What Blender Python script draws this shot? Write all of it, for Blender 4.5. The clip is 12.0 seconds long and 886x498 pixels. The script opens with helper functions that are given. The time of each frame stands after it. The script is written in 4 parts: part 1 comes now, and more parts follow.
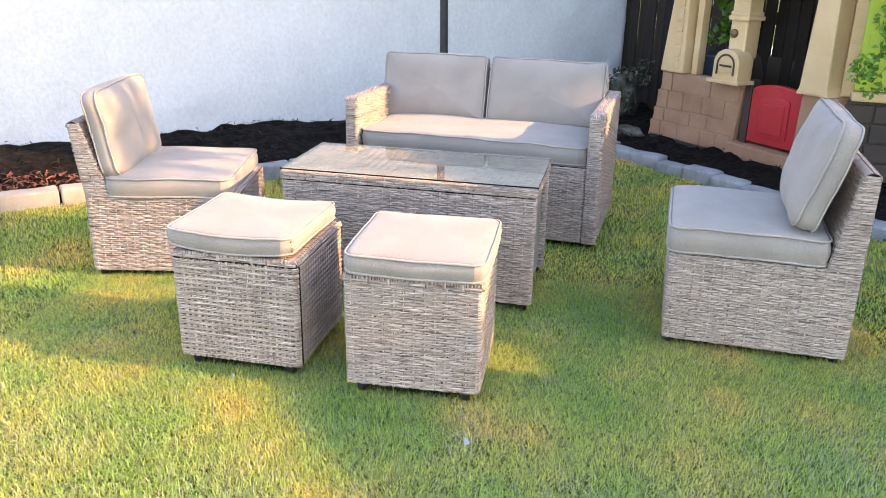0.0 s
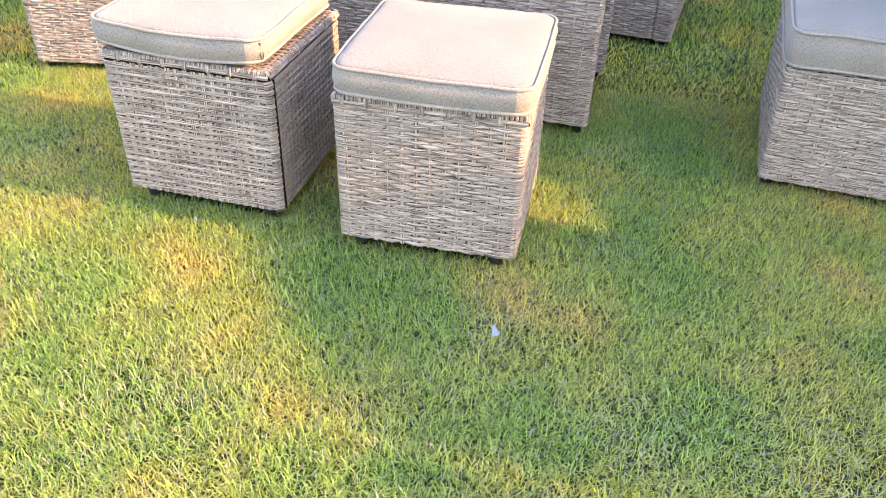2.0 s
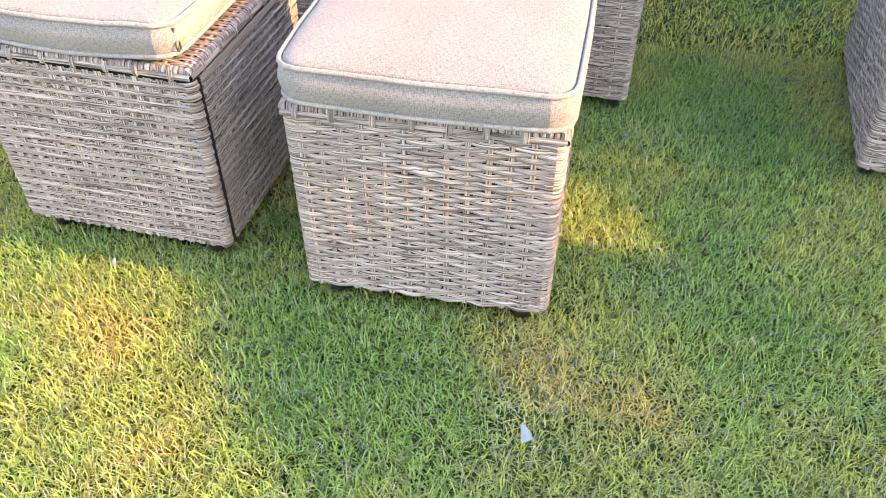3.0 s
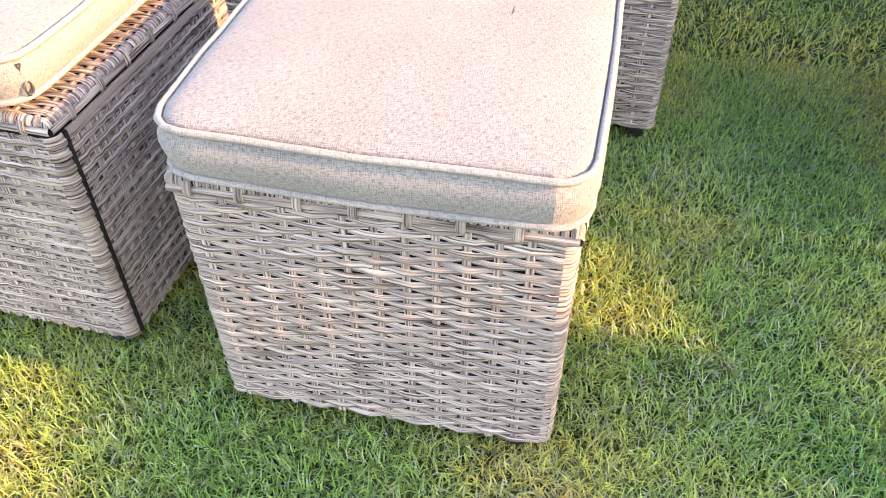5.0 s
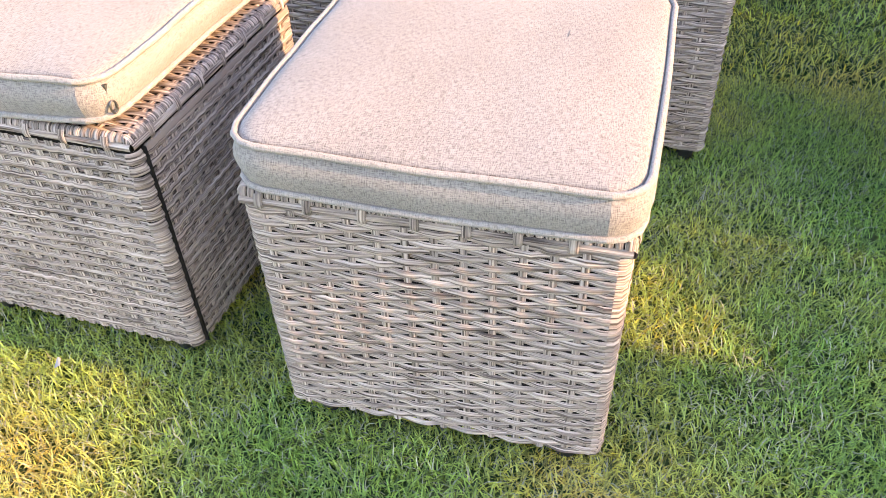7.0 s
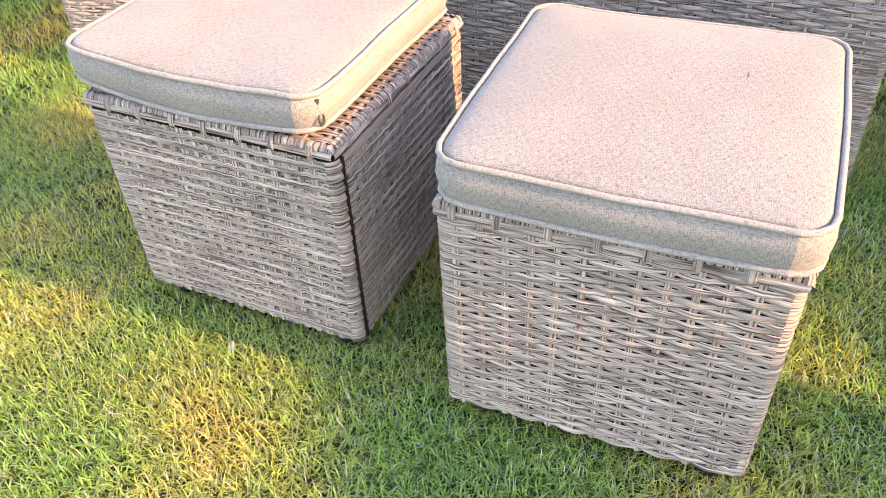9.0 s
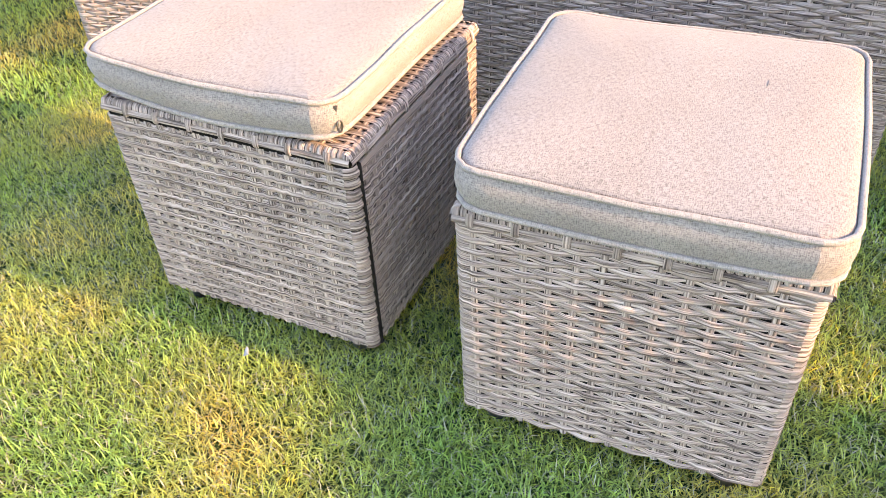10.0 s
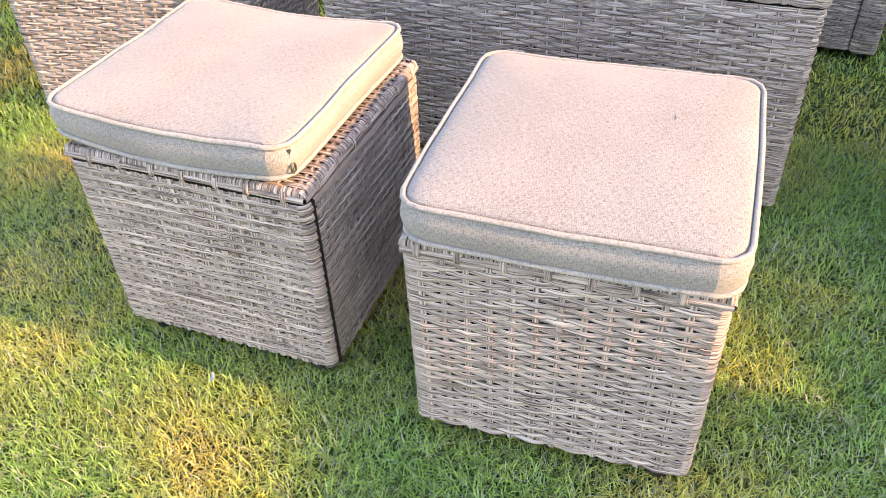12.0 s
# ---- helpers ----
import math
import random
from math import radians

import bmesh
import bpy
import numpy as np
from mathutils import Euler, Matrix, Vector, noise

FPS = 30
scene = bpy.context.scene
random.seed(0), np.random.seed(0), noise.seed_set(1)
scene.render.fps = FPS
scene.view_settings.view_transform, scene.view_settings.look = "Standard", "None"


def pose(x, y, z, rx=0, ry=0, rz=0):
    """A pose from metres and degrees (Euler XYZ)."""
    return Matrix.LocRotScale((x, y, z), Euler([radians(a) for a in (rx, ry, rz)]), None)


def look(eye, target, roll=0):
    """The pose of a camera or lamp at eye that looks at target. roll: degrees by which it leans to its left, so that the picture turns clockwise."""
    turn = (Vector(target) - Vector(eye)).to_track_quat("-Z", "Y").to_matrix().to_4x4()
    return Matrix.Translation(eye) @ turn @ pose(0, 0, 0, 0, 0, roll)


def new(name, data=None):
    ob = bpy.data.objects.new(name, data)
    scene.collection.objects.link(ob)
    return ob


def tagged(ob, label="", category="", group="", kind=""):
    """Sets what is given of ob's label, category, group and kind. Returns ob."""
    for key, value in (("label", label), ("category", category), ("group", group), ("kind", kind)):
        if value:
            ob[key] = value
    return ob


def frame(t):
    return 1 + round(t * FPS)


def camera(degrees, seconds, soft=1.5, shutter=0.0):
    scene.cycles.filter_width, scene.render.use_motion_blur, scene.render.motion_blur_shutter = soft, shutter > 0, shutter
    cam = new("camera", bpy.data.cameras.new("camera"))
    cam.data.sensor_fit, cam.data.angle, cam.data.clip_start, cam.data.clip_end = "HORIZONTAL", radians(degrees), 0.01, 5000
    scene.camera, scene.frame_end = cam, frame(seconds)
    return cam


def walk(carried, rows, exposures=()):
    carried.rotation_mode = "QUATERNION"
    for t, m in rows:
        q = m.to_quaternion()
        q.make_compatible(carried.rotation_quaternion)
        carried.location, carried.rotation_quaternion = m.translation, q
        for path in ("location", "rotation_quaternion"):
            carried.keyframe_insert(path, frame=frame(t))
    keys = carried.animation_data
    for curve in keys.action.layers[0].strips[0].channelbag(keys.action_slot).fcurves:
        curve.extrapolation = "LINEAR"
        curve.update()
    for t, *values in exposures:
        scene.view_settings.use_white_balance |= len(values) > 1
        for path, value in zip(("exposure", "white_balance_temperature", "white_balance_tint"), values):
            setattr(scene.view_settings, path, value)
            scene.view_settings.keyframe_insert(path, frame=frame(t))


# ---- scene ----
cam = camera(57.1, 12.0, soft=0.6)
PATH = [
    (0, (0.4, 0.167, 1.261), (0.168, 2.031, 0.573), 1.1),
    (0.5, (0.39, 0.216, 1.252), (0.157, 2.04, 0.465), 1.3),
    (1, (0.373, 0.367, 1.216), (0.131, 2.115, 0.275), 1.5),
    (1.3, (0.375, 0.495, 1.175), (0.115, 2.196, 0.156), 1.8),
    (1.5, (0.371, 0.584, 1.154), (0.111, 2.25, 0.08), 2.0),
    (2, (0.331, 0.818, 1.11), (0.068, 2.414, -0.065), 1.8),
    (2.5, (0.27, 1.087, 1.068), (0.018, 2.601, -0.215), -0.1),
    (3, (0.237, 1.348, 0.993), (-0.007, 2.818, -0.342), -0.2),
    (3.5, (0.234, 1.597, 0.932), (0.001, 3.028, -0.447), 0.8),
    (3.7, (0.242, 1.659, 0.913), (-0.004, 3.089, -0.463), 0.4),
    (5.3, (0.226, 1.719, 0.874), (-0.044, 3.147, -0.5), -1.0),
    (5.5, (0.228, 1.71, 0.882), (-0.058, 3.141, -0.486), -1.4),
    (6, (0.231, 1.69, 0.891), (-0.097, 3.138, -0.45), -2.3),
    (6.5, (0.231, 1.691, 0.888), (-0.124, 3.136, -0.448), -2.8),
    (6.7, (0.228, 1.69, 0.885), (-0.132, 3.137, -0.447), -2.8),
    (8.3, (0.161, 1.614, 0.928), (-0.353, 3.047, -0.37), -3.0),
    (8.5, (0.149, 1.611, 0.935), (-0.394, 3.03, -0.365), -3.6),
    (9, (0.127, 1.6, 0.941), (-0.432, 3.017, -0.354), -3.2),
    (9.5, (0.12, 1.598, 0.941), (-0.453, 3.014, -0.349), -3.3),
    (10, (0.113, 1.597, 0.942), (-0.462, 3.018, -0.342), -3.2),
    (10.5, (0.116, 1.593, 0.961), (-0.43, 3.027, -0.321), -2.9),
    (11, (0.13, 1.571, 0.999), (-0.38, 3.024, -0.277), -2.6),
    (11.5, (0.142, 1.55, 1.03), (-0.346, 3.01, -0.248), -3.0),
    (12, (0.141, 1.545, 1.027), (-0.326, 3.01, -0.252), -2.9),
]
walk(cam, [(t, look(eye, target, roll)) for t, eye, target, roll in PATH], [(0.0, 2.91, 7150, 20), (2.5, 2.97, 7050, 20), (6.0, 2.93, 6900, 20), (6.6, 2.80, 6900, 20), (8.5, 2.78, 6950, 19), (12.0, 2.79, 6950, 19)])

# ---- light: warm late sun from beyond the side fence, blue sky ----
SUN_ELEV, SUN_AZ = 22.0, 94.5
world = bpy.data.worlds.new("world")
scene.world = world
world.use_nodes = True
wn = world.node_tree
sky = wn.nodes.new("ShaderNodeTexSky")
sky.sky_type = "NISHITA"
sky.sun_disc = False
sky.sun_elevation, sky.sun_rotation = radians(SUN_ELEV), radians(SUN_AZ)
wn.links.new(sky.outputs[0], wn.nodes["Background"].inputs[0])
wn.nodes["Background"].inputs[1].default_value = 0.15
sun_data = bpy.data.lights.new("sun", "SUN")
sun_data.energy, sun_data.angle, sun_data.color = 1.95, radians(0.5), (1.0, 0.64, 0.30)
sun = new("sun", sun_data)
sd = Vector((math.sin(radians(SUN_AZ)) * math.cos(radians(SUN_ELEV)), math.cos(radians(SUN_AZ)) * math.cos(radians(SUN_ELEV)), math.sin(radians(SUN_ELEV))))
sun.matrix_world = look(sd * 20, (0, 0, 0))


# ---- materials ----
def material(name, colors, scale=8.0, rough=0.8, detail=6.0, bump=0.2, bump_scale=None, coord="Object", stretch=(1, 1, 1), island=0.0,
             obj_random=0.0, metal=0.0, fine=0.0, fine_scale=120.0, spec=0.4, dist=0.004, second=None, span=(0.3, 0.7)):
    """Colours run through a noise; island or obj_random shifts each loose piece or object in value; second=(colour, scale, from, to) stains."""
    m = bpy.data.materials.new(name)
    m.use_nodes = True
    t = m.node_tree
    N, L = t.nodes.new, t.links.new
    b = t.nodes["Principled BSDF"]
    b.inputs["Roughness"].default_value, b.inputs["Metallic"].default_value = rough, metal
    b.inputs["Specular IOR Level"].default_value = spec
    tc, mp = N("ShaderNodeTexCoord"), N("ShaderNodeMapping")
    mp.inputs["Scale"].default_value = stretch
    L(tc.outputs[coord], mp.inputs[0])
    no = N("ShaderNodeTexNoise")
    no.inputs["Scale"].default_value, no.inputs["Detail"].default_value = scale, detail
    L(mp.outputs[0], no.inputs["Vector"])
    ramp = N("ShaderNodeValToRGB")
    el = ramp.color_ramp.elements
    while len(el) < len(colors):
        el.new(0.5)
    for k, c in enumerate(colors):
        el[k].position = span[0] + (span[1] - span[0]) * k / max(1, len(colors) - 1)
        el[k].color = (*c, 1)
    L(no.outputs["Fac"], ramp.inputs[0])
    col = ramp.outputs[0]
    if second:
        c2, s2, lo, hi = second
        n2, r2, mx = N("ShaderNodeTexNoise"), N("ShaderNodeMapRange"), N("ShaderNodeMixRGB")
        n2.inputs["Scale"].default_value, n2.inputs["Detail"].default_value = s2, 4
        r2.inputs[1].default_value, r2.inputs[2].default_value = lo, hi
        L(tc.outputs["Object"], n2.inputs["Vector"])
        L(n2.outputs["Fac"], r2.inputs[0])
        L(r2.outputs[0], mx.inputs[0])
        L(col, mx.inputs[1])
        mx.inputs[2].default_value = (*c2, 1)
        col = mx.outputs[0]
    hgt = no.outputs["Fac"]
    if fine:
        nf, mf = N("ShaderNodeTexNoise"), N("ShaderNodeMixRGB")
        nf.inputs["Scale"].default_value, nf.inputs["Detail"].default_value = fine_scale, 3
        L(mp.outputs[0], nf.inputs["Vector"])
        rf = N("ShaderNodeMapRange")
        rf.inputs[1].default_value, rf.inputs[2].default_value, rf.inputs[3].default_value, rf.inputs[4].default_value = 0.3, 0.7, 1 - fine, 1 + fine
        L(nf.outputs["Fac"], rf.inputs[0])
        mf.blend_type = "MULTIPLY"
        mf.inputs[0].default_value = 1
        L(col, mf.inputs[1])
        L(rf.outputs[0], mf.inputs[2])
        col, hgt = mf.outputs[0], nf.outputs["Fac"]
    if island or obj_random:
        g = N("ShaderNodeNewGeometry" if island else "ShaderNodeObjectInfo")
        r = N("ShaderNodeMapRange")
        a = island or obj_random
        r.inputs[3].default_value, r.inputs[4].default_value = 1 - a, 1 + a
        L(g.outputs["Random Per Island" if island else "Random"], r.inputs[0])
        mx = N("ShaderNodeMixRGB")
        mx.blend_type = "MULTIPLY"
        mx.inputs[0].default_value = 1
        L(col, mx.inputs[1])
        L(r.outputs[0], mx.inputs[2])
        col = mx.outputs[0]
    L(col, b.inputs["Base Color"])
    if bump:
        bp = N("ShaderNodeBump")
        bp.inputs["Strength"].default_value, bp.inputs["Distance"].default_value = bump, dist
        L(hgt, bp.inputs["Height"])
        L(bp.outputs[0], b.inputs["Normal"])
    return m


def cloth(name, c1, c2):
    """Melange linen: crossed threads of two tones, run along both ways of the cover."""
    m = bpy.data.materials.new(name)
    m.use_nodes = True
    t = m.node_tree
    N, L = t.nodes.new, t.links.new
    b = t.nodes["Principled BSDF"]
    b.inputs["Roughness"].default_value, b.inputs["Specular IOR Level"].default_value = 0.9, 0.15
    b.inputs["Sheen Weight"].default_value = 0.15
    uv = N("ShaderNodeUVMap")
    uv.uv_map = "UVMap"
    facs = []
    for sx, sy in ((1000, 150), (150, 1000)):
        mp, no = N("ShaderNodeMapping"), N("ShaderNodeTexNoise")
        mp.inputs["Scale"].default_value = (sx, sy, 1)
        L(uv.outputs[0], mp.inputs[0])
        no.inputs["Scale"].default_value, no.inputs["Detail"].default_value = 1.0, 2.0
        L(mp.outputs[0], no.inputs["Vector"])
        facs.append(no.outputs["Fac"])
    ad = N("ShaderNodeMath")
    ad.operation = "ADD"
    L(facs[0], ad.inputs[0])
    L(facs[1], ad.inputs[1])
    mr = N("ShaderNodeMapRange")
    mr.inputs[1].default_value, mr.inputs[2].default_value = 0.70, 1.12
    L(ad.outputs[0], mr.inputs[0])
    mx = N("ShaderNodeMixRGB")
    mx.inputs[1].default_value, mx.inputs[2].default_value = (*c1, 1), (*c2, 1)
    L(mr.outputs[0], mx.inputs[0])
    tc, big = N("ShaderNodeTexCoord"), N("ShaderNodeTexNoise")
    big.inputs["Scale"].default_value = 9
    L(tc.outputs["Object"], big.inputs["Vector"])
    r2 = N("ShaderNodeMapRange")
    r2.inputs[1].default_value, r2.inputs[2].default_value, r2.inputs[3].default_value, r2.inputs[4].default_value = 0.3, 0.7, 0.92, 1.06
    L(big.outputs["Fac"], r2.inputs[0])
    mm = N("ShaderNodeMixRGB")
    mm.blend_type = "MULTIPLY"
    mm.inputs[0].default_value = 1
    L(mx.outputs[0], mm.inputs[1])
    L(r2.outputs[0], mm.inputs[2])
    L(mm.outputs[0], b.inputs["Base Color"])
    bp = N("ShaderNodeBump")
    bp.inputs["Strength"].default_value, bp.inputs["Distance"].default_value = 0.35, 0.001
    L(ad.outputs[0], bp.inputs["Height"])
    L(bp.outputs[0], b.inputs["Normal"])
    return m


def tint_by_object(m, amount):
    """Shifts each object in value, on top of what the material has."""
    t = m.node_tree
    b = t.nodes["Principled BSDF"]
    was = b.inputs["Base Color"].links[0].from_socket
    g, r, mx = t.nodes.new("ShaderNodeObjectInfo"), t.nodes.new("ShaderNodeMapRange"), t.nodes.new("ShaderNodeMixRGB")
    r.inputs[3].default_value, r.inputs[4].default_value = 1 - amount, 1 + amount
    t.links.new(g.outputs["Random"], r.inputs[0])
    mx.blend_type = "MULTIPLY"
    mx.inputs[0].default_value = 1
    t.links.new(was, mx.inputs[1])
    t.links.new(r.outputs[0], mx.inputs[2])
    t.links.new(mx.outputs[0], b.inputs["Base Color"])
    return m


def thin_leaf(m, amount, through_tone=(1.7, 1.35, 0.45)):
    """Lets part of the light through, as grass and leaves do."""
    t = m.node_tree
    b = t.nodes["Principled BSDF"]
    col = b.inputs["Base Color"].links[0].from_socket
    tr, mix = t.nodes.new("ShaderNodeBsdfTranslucent"), t.nodes.new("ShaderNodeMixShader")
    warm = t.nodes.new("ShaderNodeMixRGB")
    warm.blend_type = "MULTIPLY"
    warm.inputs[0].default_value = 1
    warm.inputs[2].default_value = (*through_tone, 1)
    t.links.new(col, warm.inputs[1])
    t.links.new(warm.outputs[0], tr.inputs[0])
    mix.inputs[0].default_value = amount
    t.links.new(b.outputs[0], mix.inputs[1])
    t.links.new(tr.outputs[0], mix.inputs[2])
    t.links.new(mix.outputs[0], t.nodes["Material Output"].inputs[0])
    return m


def wicker(name, tones):
    """Resin strand: streaks that run along the strand, each strand a tone of its own."""
    m = material(name, tones, scale=1.0, rough=0.62, coord="UV", stretch=(11, 560, 1), span=(0.36, 0.66), island=0.16, bump=0.35, dist=0.0012, spec=0.3,
                 second=(tones[1], 9.0, 0.55, 0.95))
    return tint_by_object(m, 0.14)


M_WICK = wicker("wicker_grey_brown", [(0.062, 0.043, 0.037), (0.30, 0.239, 0.206), (0.53, 0.44, 0.383)])
# near-black filler: puts the shade between strands into its colour
M_SHADE_CORE = material("wicker_shadow_core", [(0.012, 0.010, 0.009), (0.02, 0.017, 0.015)], scale=40, spec=0.1)
M_CLOTH = cloth("linen_greige", (0.133, 0.117, 0.107), (0.318, 0.281, 0.253))
M_PIPE = cloth("linen_piping", (0.19, 0.168, 0.152), (0.36, 0.32, 0.285))
M_FOOT = material("black_plastic", [(0.012, 0.012, 0.012), (0.02, 0.02, 0.02)], rough=0.5)
M_SOIL = material("thatch_soil", [(0.015, 0.029, 0.007), (0.055, 0.078, 0.022), (0.14, 0.14, 0.055)], scale=9, fine=0.5, fine_scale=140, bump=0.6, dist=0.01, rough=0.95, spec=0.08)
M_GRASS = thin_leaf(material("grass_blade", [(0.148, 0.332, 0.108), (0.212, 0.39, 0.134), (0.295, 0.43, 0.166), (0.405, 0.455, 0.222)], scale=2.6, detail=8, rough=0.42, island=0.6, bump=0, spec=0.4), 0.5, (3.5, 1.75, 0.24))
M_DRY = thin_leaf(material("dry_blade", [(0.37, 0.35, 0.215), (0.55, 0.515, 0.35)], scale=30, rough=0.7, island=0.35, bump=0), 0.25, (1.35, 1.2, 0.5))
M_MULCH = material("black_mulch", [(0.004, 0.0035, 0.003), (0.01, 0.008, 0.007), (0.0225, 0.017, 0.014)], scale=25, fine=0.6, fine_scale=160, bump=1.0, dist=0.02, rough=0.95, spec=0.1)
M_CHIP = material("mulch_chip", [(0.0084, 0.0063, 0.0056), (0.035, 0.0238, 0.0189)], scale=60, island=0.6, rough=0.95, bump=0, spec=0.1)
M_CHIPRED = material("red_mulch_chip", [(0.12, 0.04, 0.022), (0.22, 0.085, 0.05)], scale=60, island=0.5, rough=0.9, bump=0)
M_STUCCO = material("white_stucco", [(0.50, 0.512, 0.52), (0.53, 0.542, 0.548), (0.555, 0.565, 0.57)], scale=3, fine=0.06, fine_scale=38, bump=0.55, dist=0.01, rough=0.9, spec=0.2)
M_KERB = material("concrete_kerb", [(0.17, 0.174, 0.183), (0.238, 0.242, 0.251), (0.297, 0.297, 0.302)], scale=12, fine=0.2, fine_scale=150, obj_random=0.15, bump=0.4, rough=0.9)
M_KERBTAN = material("tan_kerb", [(0.27, 0.232, 0.193), (0.355, 0.316, 0.271)], scale=10, fine=0.15, fine_scale=150, obj_random=0.12, bump=0.4, rough=0.9)
M_SLIT_BACKING = material("pale_slit_backing", [(0.5, 0.49, 0.47), (0.6, 0.59, 0.57)], scale=4, fine=0.1, rough=0.9)
M_POST = material("black_steel", [(0.012, 0.013, 0.016), (0.025, 0.026, 0.03)], rough=0.45)
M_FENCE = material("dark_stained_board", [(0.0108, 0.0072, 0.0054), (0.027, 0.018, 0.0132)], scale=3, stretch=(6, 6, 0.6), obj_random=0.3, rough=0.8)
M_TAN = material("tan_plastic_stone", [(0.27, 0.142, 0.082), (0.34, 0.188, 0.115), (0.385, 0.228, 0.142)], scale=5, fine=0.08, rough=0.6, bump=0.15)
M_BROWN = material("dark_brown_plastic", [(0.039, 0.0273, 0.0215), (0.0585, 0.0403, 0.0312)], scale=6, rough=0.6)
M_CREAM = material("cream_plastic", [(0.50, 0.335, 0.168), (0.56, 0.388, 0.205), (0.60, 0.43, 0.242)], scale=4, fine=0.05, rough=0.5, bump=0.1)
M_RED = material("red_plastic", [(0.391, 0.0187, 0.0238), (0.468, 0.0298, 0.034)], scale=4, rough=0.45, fine=0.05, bump=0.1)
M_LIME = material("lime_plastic", [(0.30, 0.40, 0.03), (0.38, 0.48, 0.05)], scale=4, rough=0.45)
M_BLUE = material("slate_blue_plastic", [(0.035, 0.055, 0.08), (0.05, 0.08, 0.11)], scale=4, rough=0.4)
M_BRONZE = material("bronze_plastic", [(0.12, 0.07, 0.035), (0.2, 0.12, 0.06)], scale=20, rough=0.35, metal=0.4)
M_LEAF = thin_leaf(material("leaf", [(0.07, 0.18, 0.025), (0.12, 0.27, 0.045), (0.19, 0.34, 0.075)], scale=14, rough=0.5, island=0.4, bump=0), 0.3)
M_IVY = material("dark_ivy", [(0.018, 0.028, 0.012), (0.05, 0.06, 0.03), (0.12, 0.12, 0.08)], scale=20, rough=0.6, island=0.5, bump=0)
M_BARK = material("bark", [(0.06, 0.045, 0.035), (0.14, 0.11, 0.085)], scale=14, rough=0.95, bump=0.8, dist=0.02)
M_ROCK = material("mossy_rock", [(0.03, 0.035, 0.022), (0.08, 0.075, 0.055), (0.16, 0.15, 0.125)], scale=12, fine=0.3, rough=0.95, bump=0.8, dist=0.02)
M_PANEL = material("grey_resin_panel", [(0.16, 0.165, 0.16), (0.22, 0.22, 0.21)], scale=6, rough=0.6, fine=0.1)
M_SCRAP = material("pale_scrap", [(0.27, 0.276, 0.288), (0.36, 0.36, 0.372)], scale=60, rough=0.8)
M_ZIP = material("zip_metal", [(0.10, 0.095, 0.09), (0.22, 0.21, 0.2)], scale=90, rough=0.35, metal=0.8)


def glass_material():
    m = bpy.data.materials.new("tempered_glass")
    m.use_nodes = True
    b = m.node_tree.nodes["Principled BSDF"]
    b.inputs["Base Color"].default_value = (0.88, 0.96, 0.93, 1)
    b.inputs["Roughness"].default_value, b.inputs["Transmission Weight"].default_value, b.inputs["IOR"].default_value = 0.02, 1.0, 1.5
    return m


M_GLASS = glass_material()


# ---- builders ----
class Soup:
    """Collects vertices, faces and uv pairs of one mesh."""

    def __init__(self):
        self.v, self.f, self.uv, self.n = [], [], [], 0

    def grid(self, pts, uvs=None, closed=False):
        """pts: rows x columns x 3; faces between neighbours."""
        pts = np.asarray(pts, float)
        r, c = pts.shape[:2]
        base = self.n
        self.v.append(pts.reshape(-1, 3))
        self.n += r * c
        i, j = np.meshgrid(np.arange(r - 1), np.arange(c if closed else c - 1), indexing="ij")
        i, j = i.ravel(), j.ravel()
        k = (j + 1) % c
        self.f.append(np.stack([i * c + j, i * c + k, (i + 1) * c + k, (i + 1) * c + j], 1) + base)
        if uvs is None:
            uvs = np.stack(np.meshgrid(np.arange(r) * 0.02, np.arange(c) * 0.02, indexing="ij"), -1)
        self.uv.append(np.asarray(uvs, float).reshape(-1, 2))
        return self

    def mesh(self, name, mat, smooth=True):
        v, f, uv = np.concatenate(self.v), np.concatenate(self.f), np.concatenate(self.uv)
        me = bpy.data.meshes.new(name)
        me.vertices.add(len(v))
        me.vertices.foreach_set("co", v.astype(np.float32).ravel())
        me.loops.add(f.size)
        me.loops.foreach_set("vertex_index", f.astype(np.int32).ravel())
        me.polygons.add(len(f))
        me.polygons.foreach_set("loop_start", np.arange(0, f.size, 4, dtype=np.int32))
        lay = me.uv_layers.new(name="UVMap")
        lay.data.foreach_set("uv", uv[f.ravel()].astype(np.float32).ravel())
        me.materials.append(mat)
        me.update(calc_edges=True)
        me.polygons.foreach_set("use_smooth", np.full(len(f), smooth))
        me.validate()
        return me


def thing(name, m, label, category, group="", kind=""):
    ob = new(name)
    ob.matrix_world = m
    return tagged(ob, label, category, group, kind)


def part_of(name, me, parent, label="", m=None):
    ob = new(name, me)
    ob.parent = parent
    if m is not None:
        ob.matrix_local = m
    if label:
        ob["label"] = label
    return ob


def bm_mesh(name, bm, mat, smooth=False):
    me = bpy.data.meshes.new(name)
    bm.normal_update()
    bm.to_mesh(me)
    bm.free()
    me.materials.append(mat)
    if smooth:
        me.polygons.foreach_set("use_smooth", np.full(len(me.polygons), True))
    return me


def part(name, bm, mat, parent, label="", smooth=False):
    return part_of(name, bm_mesh(name, bm, mat, smooth), parent, label)


